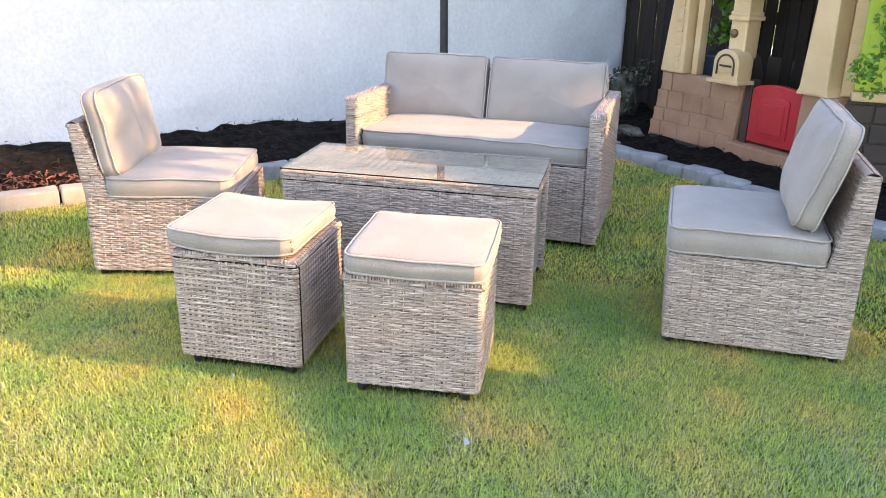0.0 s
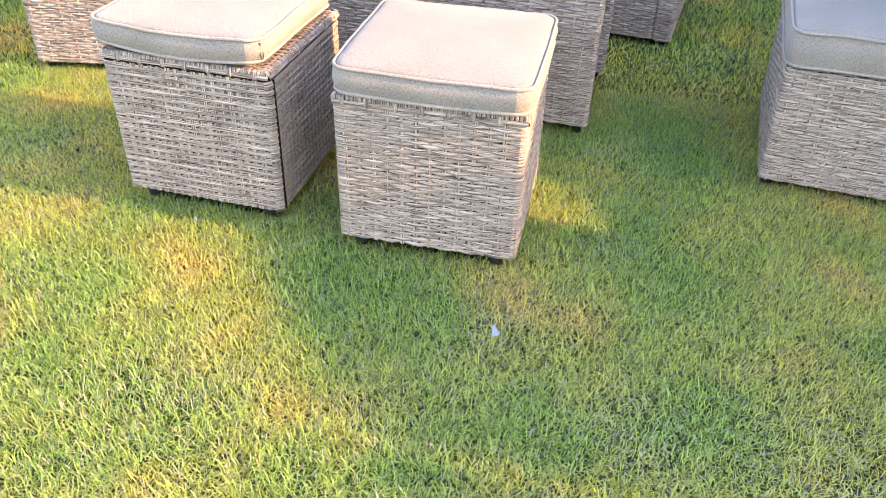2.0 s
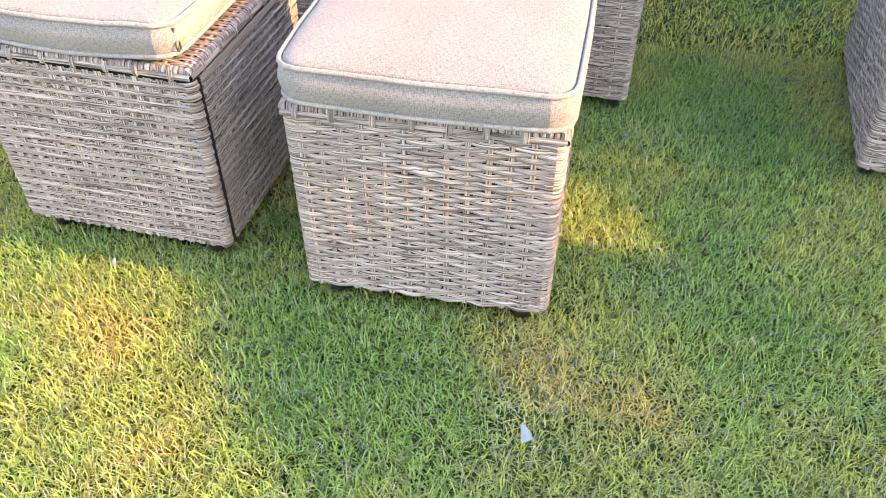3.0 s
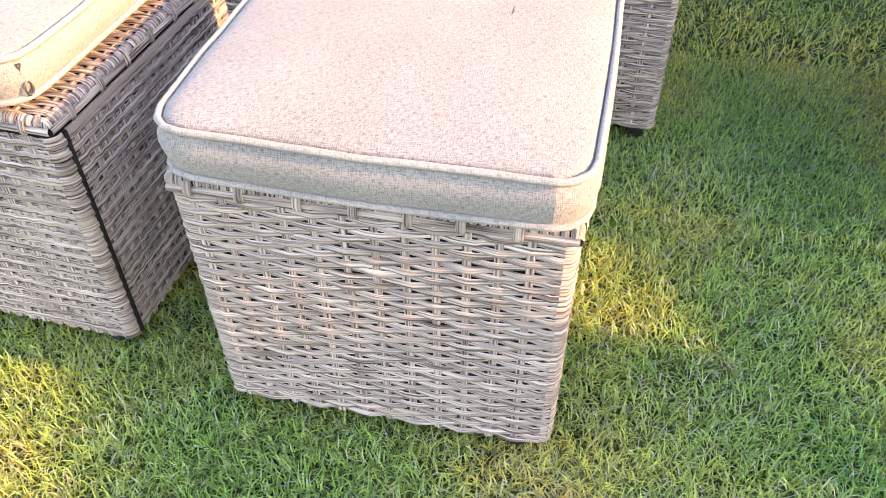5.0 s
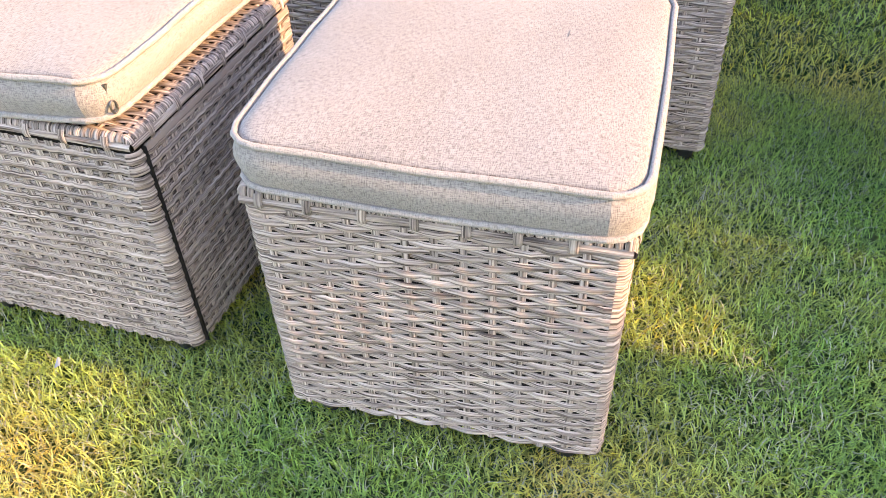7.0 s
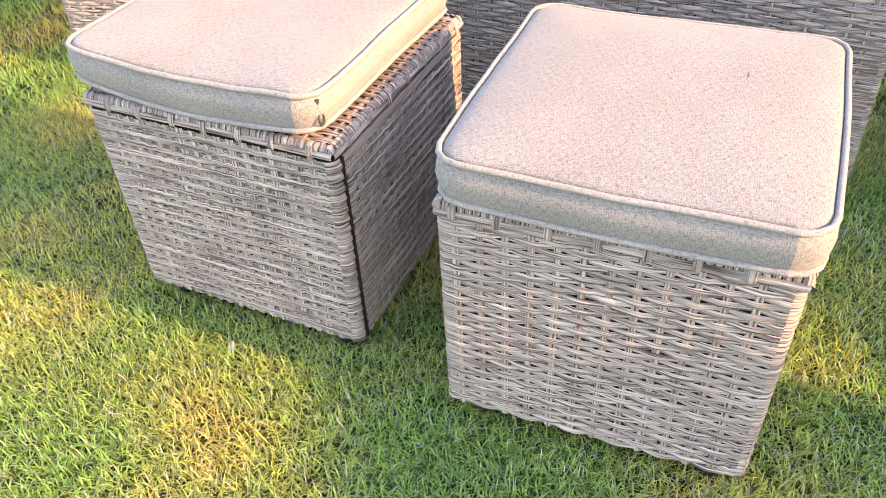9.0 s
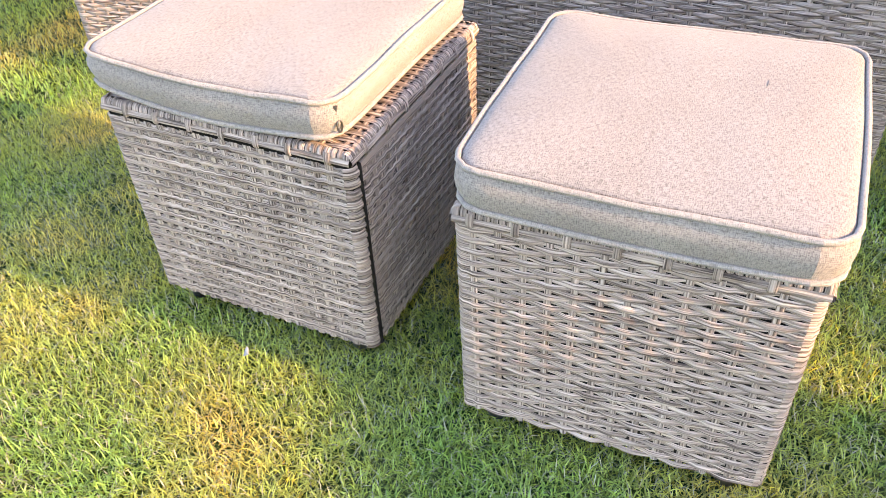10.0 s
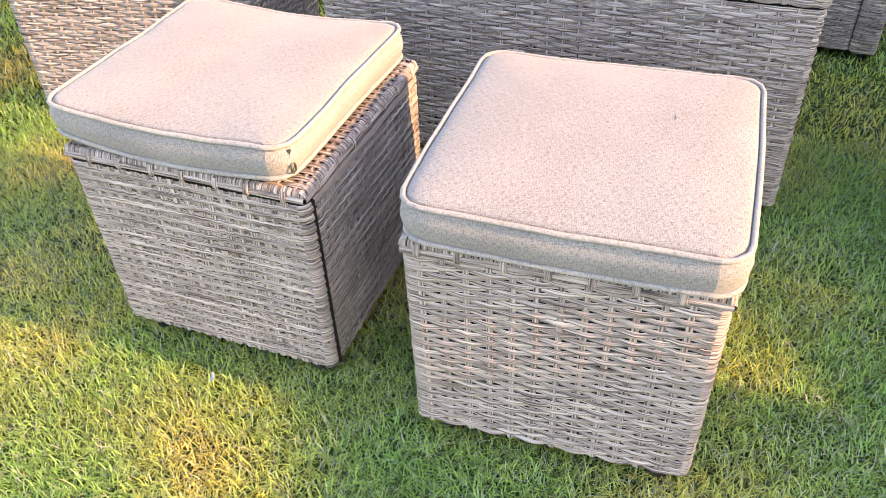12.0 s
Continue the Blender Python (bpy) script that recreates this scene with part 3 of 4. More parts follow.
def garden_bed():
    """Mounded mulch between the kerbs and the wall and fence."""
    so = Soup()
    xs, ys = np.linspace(-4.6, 5.2, 200), np.linspace(1.5, 9.0, 160)
    X, Y = np.meshgrid(xs, ys)
    edge = np.minimum(5.49 + 0.78 * X - Y, (6.72 - 1.32 * X - Y) * 0.75)
    Z = np.zeros_like(X)
    for i in range(X.shape[0]):
        for j in range(X.shape[1]):
            p = Vector((X[i, j], Y[i, j], 0))
            Z[i, j] = 0.05 * noise.noise(p * 3) + 0.045 * noise.noise(p * 9) + 0.02 * noise.noise(p * 25)
    inside = np.clip(-edge / 0.25, 0, 1)
    Z = np.where(edge > -0.05, -0.1, 0.035 + Z * 0.8 * inside + 0.085 * np.clip(-edge / 0.8, 0, 1) * (X < 0.5))
    so.grid(np.stack([X, Y, Z], -1))
    bed = tagged(new("garden_bed", so.mesh("garden_bed", M_MULCH)), "dark mulch bed banked up along the wall and fence", "garden bed", kind="structure")
    n = 9000
    x, y = lawn_rng.uniform(-3.6, 3.2, n), lawn_rng.uniform(2.6, 7.6, n)
    rx, ry = lawn_rng.uniform(-3.4, -1.6, 9000), lawn_rng.uniform(2.7, 4.6, 9000)
    for name, mat, x, y in (("mulch_chips", M_CHIP, x, y), ("red_mulch", M_CHIPRED, rx, ry)):
        e = np.minimum(5.49 + 0.78 * x - y, (6.72 - 1.32 * x - y) * 0.75)
        k = (e < -0.08) & (e > (-1.3 if mat is M_CHIP else -0.42))
        s = Soup()
        for a, b in zip(x[k], y[k]):
            i, j = np.searchsorted(ys, b) - 1, np.searchsorted(xs, a) - 1
            c = np.array((a, b, Z[i:i + 2, j:j + 2].max() + 0.004))
            u = lawn_rng.normal(0, 1, 3) * (1, 1, 0.35)
            u /= np.linalg.norm(u)
            v = np.cross(u, (0.1, 0.2, 1))
            L, w = lawn_rng.uniform(0.008, 0.03), lawn_rng.uniform(0.003, 0.008)
            s.grid([[c - u * L - v * w, c - u * L + v * w], [c + (0, 0, 0.006), c + v * w * 1.3 + (0, 0, 0.004)], [c + u * L - v * w, c + u * L + v * w]])
        tagged(new(name, s.mesh(name, mat)), "loose shredded bark chips on the bed", "mulch", kind="stuff")


def wall_of_stucco():
    """The white rendered wall, hand-trowelled and uneven."""
    so = Soup()
    way = Vector((0.788, 0.615, 0))
    out = np.array((0.615, -0.788, 0))
    us, zs = np.linspace(-7, 1.34, 220), np.linspace(-0.1, 2.6, 90)
    base = np.array((0, 6.75, 0))
    P = np.empty((len(zs), len(us), 3))
    for i, z in enumerate(zs):
        for j, u in enumerate(us):
            p = Vector((u, z, 0))
            d = 0.02 * noise.noise(p * 1.3) + 0.010 * noise.noise(p * 5) + 0.006 * noise.noise(Vector((u * 11, z * 22, 3)))
            if u > 1.28:
                d -= (u - 1.28) ** 2 * 12
            P[i, j] = base + np.array(way) * u + out * d + (0, 0, z)
    so.grid(P)
    back = P[:, ::-1] - out * 0.22
    back[..., :] = (base + np.array(way) * us[::-1][None, :, None] - out * 0.22) + np.array((0, 0, 1)) * zs[:, None, None]
    so.grid(back)
    so.grid(np.stack([P[:, -1], back[:, 0]], 1))
    so.grid(np.stack([P[-1], back[-1][::-1]], 0))
    tagged(new("wall_white", so.mesh("wall_white", M_STUCCO)), "white rendered garden wall with rough trowelled surface", "wall", kind="structure")


def kerb_stone(m, length, wide, high, mat, label, seed):
    bm = block(-length / 2, length / 2, -wide / 2, wide / 2, -0.05, high, 0.012)
    bmesh.ops.subdivide_edges(bm, edges=[e for e in bm.edges if e.calc_length() > 0.05], cuts=3, use_grid_fill=True)
    for v in bm.verts:
        v.co += Vector((noise.noise(v.co * 14 + Vector((seed, 0, 0))), noise.noise(v.co * 14 + Vector((0, seed, 0))), noise.noise(v.co * 12 + Vector((0, 0, seed))))) * 0.005
    ob = new("kerb_stone", bm_mesh("kerb_stone", bm, mat, True))
    ob.matrix_world = m
    return tagged(ob, label, "kerb stone", "kerb stones round the lawn")


def kerbs():
    a = math.degrees(math.atan2(0.615, 0.788))
    s = -3.6
    k = 0
    while s < 0.85:
        L = 0.42
        c = KERB_L[0] + KERB_L[1] * (s + L / 2) + Vector((-0.615, 0.788)) * 0.06
        tan = s < -2.0
        kerb_stone(pose(c.x, c.y, 0, random.uniform(-1, 1), random.uniform(-1, 1), a + random.uniform(-2, 2)), L - 0.012, 0.11, 0.075, M_KERBTAN if tan else M_KERB,
                   "tan concrete edging stone beside the lawn" if tan else "grey concrete edging stone beside the lawn", k)
        s += L
        k += 1
    b = math.degrees(math.atan2(-0.797, 0.604))
    s = -0.55
    while s < 3.6:
        L = random.uniform(0.2, 0.24)
        c = KERB_R[0] + KERB_R[1] * (s + L / 2) + Vector((0.797, 0.604)) * random.uniform(0.05, 0.09)
        kerb_stone(pose(c.x, c.y, 0, random.uniform(-3, 3), random.uniform(-2, 2), b + random.uniform(4, 13)), L - 0.012, 0.12, random.uniform(0.05, 0.07), M_KERB,
                   "grey concrete block set askew along the bed", k + 3)
        s += L
        k += 1


FENCE_A, FENCE_WAY, FENCE_OUT = Vector((1.13, 7.55, 0)), Vector((0.604, -0.797, 0)), Vector((0.797, 0.604, 0))
FENCE_H = 1.0     # unit board, scaled to each bay


def fence():
    """Close upright boards with narrow gaps, on two rails; it runs on past the lawn."""
    ob = thing("fence", Matrix.Identity(4), "dark-stained upright board fence with narrow light gaps", "fence", kind="structure")
    rot = math.degrees(math.atan2(-0.797, 0.604))
    shapes = []
    for k in range(4):
        bm = block(-0.044, 0.044, -0.011, 0.011, -0.05, FENCE_H, 0.003)
        for v in bm.verts:
            v.co.x += noise.noise(Vector((k * 5, v.co.z, v.co.x * 20))) * 0.003
        shapes.append(bm_mesh("board", bm, M_FENCE))
    s = -0.14
    rr = random.Random(4)
    while s < 13.0:
        p = FENCE_A + FENCE_WAY * s
        o = part_of("board", shapes[rr.randrange(4)], ob)
        # bay heights past 4.3 are unseen, set to place the shadow edges
        high = (1.6 if s < 4.3 else 1.9 if s < 5.1 else 2.48 if 6.42 < s < 6.6 else 2.36) + rr.uniform(-0.008, 0.008)
        o.matrix_local = pose(p.x, p.y, 0, rr.uniform(-0.6, 0.6), rr.uniform(-0.5, 0.5), rot) @ Matrix.Diagonal((1, 1, high, 1))
        if 6.58 < s < 6.79:
            # made-up gap below the board's top, throws the sun patch beside the ottoman
            o.matrix_local = pose(p.x, p.y, 0, 0, 0, rot) @ Matrix.Diagonal((1, 1, 1.925, 1))
            o2 = part_of("board", shapes[0], ob)
            o2.matrix_local = pose(p.x, p.y, 2.065, 0, 0, rot) @ Matrix.Diagonal((1, 1, 0.295, 1))
        s += 0.088 + (rr.uniform(0.005, 0.018) if -0.2 < s < 4 else rr.choice((-0.002, -0.002, -0.002, 0.005)))
    for z in (0.28, 0.85, 1.45):
        o = part("rail", block(0, 13, 0, 0.04, z - 0.045, z + 0.045, 0.004), M_FENCE, ob)
        o.matrix_local = pose(FENCE_A.x + FENCE_OUT.x * 0.013, FENCE_A.y + FENCE_OUT.y * 0.013, 0, 0, 0, rot)


# pale ground sheet, added so the fence gaps look bright
def driveway():
    so = Soup()
    a = FENCE_A + FENCE_OUT * 0.35 - FENCE_WAY * 3
    pts = [[a + FENCE_WAY * u * 16 + FENCE_OUT * v * 5 + Vector((0, 0, 0.02)) for u in np.linspace(0, 1, 30)] for v in np.linspace(0, 1, 12)]
    so.grid(np.array(pts))
    tagged(new("driveway", so.mesh("driveway", M_SLIT_BACKING)), "made-up pale ground beyond the fence, added to brighten its gaps", "driveway", kind="structure")


def metal_post():
    ob = thing("steel_post", pose(-0.298, 5.69, 0, 0, -0.8, 0), "slim black steel pole standing in the bed", "pole")
    part_of("shaft", tube([(0, 0, -0.1), (0, 0, 2.3)], 0.027, 16).mesh("shaft", M_POST), ob)
    part_of("collar", tube([(0, 0, 0.02), (0, 0, 0.06), (0, 0, 0.09)], [0.05, 0.045, 0.03], 16).mesh("collar", M_POST), ob)


# ---- furniture ----
GROUP_SET = "wicker garden set"
FOOTPRINTS = [(0.058, 2.486, 0.19, 0.19, -2.5), (-0.498, 2.566, 0.19, 0.19, -4.9), (-0.08, 3.242, 0.47, 0.21, -5.5), (0.12, 4.162, 0.58, 0.34, -9.5),
              (1.166, 3.018, 0.28, 0.25, 172), (-1.123, 3.34, 0.28, 0.25, 8)]


def ottoman(m, label, joint=False):
    ob = thing("ottoman", m, label, "ottoman", "pair of wicker ottomans")
    w = 0.2045
    woven_part("woven_body", ob, "", (-w + 0.003, w - 0.003, -w + 0.003, w - 0.003, 0.032, 0.362), (-w + 0.002, w - 0.002, -w + 0.002, w - 0.002), (-w, w, -w, w), 0.028, 0.362 if joint else 0.358, tight=joint)
    lid = Soup()
    reach, top = (0.0065, 0.383) if joint else (0.0105, 0.3815)
    folded_rim(lid, w, top, reach)
    woven_top(lid, -w + reach - 0.002, w - reach + 0.002, -w + reach - 0.002, w - reach + 0.002, top - 0.001)
    # near-black fill stands for the shade under the lid weave
    part("lid_core", block(-w + 0.0035, w - 0.0035, -w + 0.0035, w - 0.0035, 0.345, top - 0.0045, 0.004), M_SHADE_CORE, ob)
    tagged(part_of("woven_lid", lid.mesh("woven_lid", M_WICK), ob, "woven lid with bound edge"), kind="stuff")
    if joint:
        part("corner_joint", block(w - 0.001, w + 0.0042, -w + 0.015, -w + 0.0205, 0.03, 0.362, 0.002), M_SHADE_CORE, ob, "dark joint where the side panel meets the front")
        part("side_rail", block(w - 0.002, w + 0.003, -w + 0.021, w - 0.01, 0.352, 0.361, 0.002), M_WICK, ob)
    feet(ob, w - 0.045, w - 0.03)
    return ob


def low_table(m):
    ob = thing("coffee_table", m, "grey-brown wicker coffee table with a clear glass top", "table", GROUP_SET)
    hw, hd, t = 0.487, 0.222, 0.04
    for y0, y1 in ((-hd, -hd + t), (hd - t, hd)):
        woven_part("side_panel", ob, "upright woven side panel", (-hw + 0.004, hw - 0.004, y0 + 0.004, y1 - 0.004, 0.034, 0.43), (-hw, hw, y0, y1), (-hw, hw, y0, y1), 0.02, 0.432, radius=0.01)
    for x0, x1 in ((-hw + 0.022, -hw + 0.03), (hw - 0.03, hw - 0.022)):
        part("end_panel", block(x0, x1, -hd + t, hd - t, 0.03, 0.43, 0.002), M_PANEL, ob, "smooth grey end panel between the woven sides")
    rim = Soup()
    woven_ring(rim, (-hw - 0.004, hw + 0.004, -hd - 0.004, hd + 0.004), (-hw - 0.004, hw + 0.004, -hd - 0.004, hd + 0.004), 0.438, 0.467)
    tagged(part_of("woven_rim", rim.mesh("woven_rim", M_WICK), ob, "woven band under the glass"), kind="stuff")
    top = Soup()
    woven_top(top, -hw, hw, -hd, hd, 0.466)
    tagged(part_of("woven_top", top.mesh("woven_top", M_WICK), ob), kind="stuff")
    # near-black fill stands for the shade under the top weave
    part("top_core", block(-hw + 0.004, hw - 0.004, -hd + 0.004, hd - 0.004, 0.433, 0.462), M_SHADE_CORE, ob)
    part("glass_top", block(-hw - 0.004, hw + 0.004, -hd - 0.004, hd + 0.004, 0.4745, 0.4795, 0.0012), M_GLASS, ob, "clear greenish tempered glass sheet").visible_shadow = False
    feet(ob, hw - 0.03, hd - 0.018)
    return ob


def love_seat(m):
    ob = thing("sofa", m, "two-seat grey-brown wicker sofa with boxy arms", "sofa", GROUP_SET)
    hw, hd, aw = 0.606, 0.36, 0.064
    for s in (-1, 1):
        x0, x1 = (hw - aw, hw) if s > 0 else (-hw, -hw + aw)
        arm = woven_part("arm", ob, "boxy woven arm", (x0 + 0.004, x1 - 0.004, -hd + 0.004, hd - 0.004, 0.034, 0.598), (x0, x1, -hd, hd), (x0, x1, -hd, hd), 0.018, 0.60)
        so = Soup()
        woven_top(so, x0 + 0.01, x1 - 0.01, -hd + 0.01, hd - 0.01, 0.607, "y")
        for a, b, out in (((x0, -hd), (x0, hd), (-1, 0)), ((x1, -hd), (x1, hd), (1, 0)), ((x0, -hd), (x1, -hd), (0, -1))):
            wrapped_edge(so, (*a, 0.606), (*b, 0.606), (*out, 0), (0, 0, -1.0), 0.012)
        tagged(part_of("arm_top", so.mesh("arm_top", M_WICK), arm), kind="stuff")
    i = hw - aw - 0.001
    base = woven_part("seat_base", ob, "woven seat base", (-i + 0.004, i - 0.004, -hd + 0.016, hd - 0.104, 0.034, 0.364), (-i, i, -hd + 0.004, hd - 0.1), (-i, i, -hd + 0.004, hd - 0.1), 0.018, 0.365)
    so = Soup()
    woven_top(so, -i, i, -hd + 0.015, hd - 0.1, 0.369)
    tagged(part_of("seat_top", so.mesh("seat_top", M_WICK), base), kind="stuff")
    back = woven_part("back_frame", ob, "woven back", (-i + 0.004, i - 0.004, hd - 0.045, hd - 0.006, 0.034, 0.685), (-i, i, hd - 0.096, hd), (-i, i, hd - 0.05, hd + 0.02), 0.03, 0.67)
    so = Soup()
    woven_top(so, -i, i, hd - 0.05, hd + 0.02, 0.673)
    tagged(part_of("back_top", so.mesh("back_top", M_WICK), back), kind="stuff")
    feet(ob, hw - 0.03, hd - 0.03)
    return ob


def armless_chair(m, label, lean, high):
    """Faces local +x."""
    ob = thing("armless_chair", m, label, "chair", "pair of armless wicker chairs")
    hd, hw = 0.298, 0.268
    base = woven_part("seat_base", ob, "woven seat base", (-hd + 0.004, hd - 0.012, -hw + 0.004, hw - 0.004, 0.034, 0.322), (-hd, hd - 0.008, -hw, hw), (-hd, hd, -hw, hw), 0.02, 0.325)
    so = Soup()
    woven_top(so, -hd + 0.1, hd - 0.004, -hw + 0.004, hw - 0.004, 0.327)
    tagged(part_of("seat_top", so.mesh("seat_top", M_WICK), base), kind="stuff")
    top = (-hd - lean, -hd - lean + 0.052)
    core = prism([(-hd + 0.004, 0.33), (-hd + 0.1, 0.33), (top[1] - 0.004, high - 0.01), (top[0] + 0.004, high - 0.01)], 2 * hw - 0.01)
    bmesh.ops.translate(core, vec=(0, -hw + 0.005, 0), verts=core.verts[:])
    back = woven_part("back_frame", ob, "leaning woven back", None, (-hd, -hd + 0.105, -hw, hw), (*top, -hw, hw), 0.327, high - 0.008, core=core)
    so = Soup()
    for x, out in ((top[0], (-1, 0)), (top[1], (1, 0))):
        wrapped_edge(so, (x, -hw, high), (x, hw, high), (*out, 0), (0, 0, -1.0), 0.024)
    tagged(part_of("back_rim", so.mesh("back_rim", M_WICK), back), kind="stuff")
    feet(ob, hd - 0.03, hw - 0.03)
    return ob


O2, O1 = pose(0.057, 2.489, 0, 0, 0, -2.1), pose(-0.498, 2.572, 0, 0, 0, -4.9)
ottoman(O2, "grey-brown wicker ottoman cube on short lawn grass")
ottoman(O1, "grey-brown wicker ottoman cube with its lid corner uncovered", True)
low_table(pose(-0.08, 3.242, 0, 0, 0, -5.5))
SOFA = pose(0.112, 4.163, 0, 0, 0, -9.5)
love_seat(SOFA)
CHR, CHL = pose(1.166, 3.018, 0, 0, 0, 172), pose(-1.123, 3.34, 0, 0, 0, 8)
armless_chair(CHR, "armless grey-brown wicker chair facing the table", 0.0, 0.648)
armless_chair(CHL, "armless grey-brown wicker chair in warm sunlight", 0.035, 0.625)

OC2 = add_cushion("ottoman_cushion", O2 @ pose(0.006, -0.009, 0.3855, 0.5, 0, -0.5), (0.41, 0.412, 0.062), "beige linen box cushion on the ottoman", group="ottoman cushions", seed=1, puff=0.014, r=0.03, sag=0.004, curl=0.006)
OC1 = add_cushion("ottoman_cushion", O1 @ pose(-0.014, -0.006, 0.3885, 0.3, 0.2, -1.6), (0.408, 0.392, 0.062), "beige linen box cushion lying askew with a zip at its corner", group="ottoman cushions", seed=2, puff=0.012, r=0.028, sag=0.006, curl=0.016)
part("zip_slider", block(0.199, 0.2085, -0.184, -0.178, 0.034, 0.058, 0.002), M_ZIP, OC1, "small metal zip slider")
part_of("zip_pull", tube([(0.2095 + 0.001 * math.sin(a), -0.182 + 0.004 * math.sin(a), 0.03 + 0.008 * math.cos(a)) for a in np.linspace(0, 2 * math.pi, 16, endpoint=False)], 0.0014, 6, closed=True, up=(1, 0, 0)).mesh("zip_pull", M_ZIP), OC1, "metal ring pull")
part("loose_thread", block(0.0945, 0.0954, 0.044, 0.060, 0.0738, 0.0752, 0.0003), M_ZIP, OC2, "short dark loose thread")
add_cushion("seat_cushion", SOFA @ pose(0, -0.045, 0.374), (1.07, 0.60, 0.085), "long beige linen sofa seat cushion, lightly creased", group="seat cushions", seed=3, puff=0.014, n=40, sag=0.008)
for sx, rz, tilt, wide, sd_ in ((-0.316, 2.5, 76, 0.53, 4), (0.262, -1, 73, 0.57, 5)):
    add_cushion("back_cushion", SOFA @ pose(sx, 0.16, 0.445, 0, 0, rz) @ pose(0, 0, 0.155, tilt, 0, 0) @ pose(0, 0, -0.02), (wide, 0.315, 0.07), "beige linen back cushion leaning on the sofa back",
                group="sofa back cushions", seed=sd_, puff=0.03, r=0.014, sag=0.009)
for M, sd_, lean, bx, bz, size, seat_z, seat_h, lab in (
        (CHR, 6, 75, -0.182, 0.605, (0.35, 0.53, 0.066), 0.333, 0.09, "pale beige linen seat cushion on the chair"),
        (CHL, 8, 80, -0.24, 0.565, (0.335, 0.53, 0.062), 0.328, 0.08, "sunlit beige linen seat cushion on the chair")):
    add_cushion("seat_cushion", M @ pose(0.055 if M is CHR else 0.027, 0, seat_z), (0.495, 0.54, seat_h), lab, group="seat cushions", seed=sd_, puff=0.016, sag=0.007)
    add_cushion("back_cushion", M @ pose(bx, 0, bz, 0, lean, 0), size, lab.replace("seat", "back").replace("on the chair", "leaning on the chair back"),
                group="chair back cushions", seed=sd_ + 1, puff=0.032, sag=0.012, r=0.045)


# ---- playhouse ----
PU, PN = Vector((0.624, -0.782, 0)), Vector((0.782, 0.624, 0))


def playhouse():
    m = Matrix.Translation((1.154, 6.19, 0.03)) @ Matrix(((PU.x, PN.x, 0, 0), (PU.y, PN.y, 0, 0), (0, 0, 1, 0), (0, 0, 0, 1)))
    ob = thing("playhouse", m, "plastic children's playhouse with stone-look walls and a red half door", "playhouse")
    # local: x along the front, y into the house, z up
    lower = part("lower_wall", prism([(-0.02, 0), (0.72, 0), (0.77, 0.47), (0.085, 0.47)], 0.09, 0.008), M_TAN, ob, "tan moulded stone-look wall")
    rng = random.Random(3)
    z = 0.015
    for row, h in enumerate((0.105, 0.095, 0.125, 0.125)):
        x = 0.0 + z * 0.22
        end = 0.715 + z * 0.1
        first = True
        while x < end - 0.05:
            w = 0.095 if first else (0.34 if row == 3 else rng.uniform(0.13, 0.26))
            x1 = min(x + w, end)
            if end - x1 < 0.08:
                x1 = end
            lift = 0.013 if first else 0.0035 + rng.uniform(0, 0.003)
            drop = rng.uniform(-0.012, 0.012) if row < 3 and not first else 0.0
            part("stone", block(x + 0.002, x1 - 0.002, -lift, 0.03, max(0.012, z + 0.002 + drop), z + h - 0.002 + drop * 0.5, 0.0045), M_TAN, lower)
            x, first = x1, False
        z += h
    part("corner_pilaster", prism([(0.065, 0.47), (0.275, 0.47), (0.26, 1.25), (0.16, 1.25)], 0.13, 0.012), M_CREAM, ob, "cream corner pilaster with brick quoins").location.y = -0.03
    for k in range(9):
        part("quoin", block(0.185, 0.235, -0.042, -0.01, 0.50 + k * 0.082, 0.565 + k * 0.082, 0.005), M_CREAM, ob)
    part("inner_jamb", block(0.29, 0.34, 0.03, 0.1, 0.47, 1.25, 0.008), M_CREAM, ob)
    part("window_post", block(0.585, 0.625, 0.2, 0.24, 0.47, 1.25, 0.006), M_CREAM, ob)
    # column beside the door
    col = part("door_column", block(0.625, 0.755, -0.03, 0.1, 0.62, 1.0, 0.015), M_CREAM, ob, "cream column with moulded rings")
    for z0, ex in ((0.855, 0.014), (0.985, 0.02), (0.88, 0.006)):
        part("ring", block(0.625 - ex, 0.755 + ex, -0.03 - ex, 0.1 + ex, z0, z0 + 0.028, 0.008), M_CREAM, col)
    part("column_top", prism([(0.60, 1.0), (0.78, 1.0), (0.84, 1.25), (0.54, 1.25)], 0.13, 0.012), M_CREAM, col).location.y = -0.03
    bell = part_of("doorbell", tube([(0.665, -0.028, 0.775), (0.665, -0.042, 0.775), (0.665, -0.05, 0.775), (0.665, -0.054, 0.775)], [0.028, 0.028, 0.02, 0.001], 18).mesh("doorbell", M_BRONZE), ob, "round bronze-coloured doorbell")
    # letter box
    arch = [(0.0, 0.0), (0.2, 0.0)] + [(0.1 + 0.1 * math.cos(a), 0.11 + 0.085 * math.sin(a)) for a in np.linspace(0, math.pi, 11)]
    box = part("letter_box", prism(arch, 0.13, 0.008), M_CREAM, ob, "cream arched letter box")
    box.location = (0.595, -0.11, 0.49)
    part("shelf", block(-0.03, 0.225, -0.02, 0.14, -0.02, 0.004, 0.006), M_CREAM, box)
    ring = [(0.1 + 0.065 * math.cos(a), -0.004, 0.10 + 0.06 * math.sin(a)) for a in np.linspace(0, math.pi, 12)]
    part_of("flap_rim", tube([(0.165, -0.004, 0.035), *ring, (0.035, -0.004, 0.035)], 0.006, 6, up=(0, 1, 0)).mesh("flap_rim", M_BROWN), box)
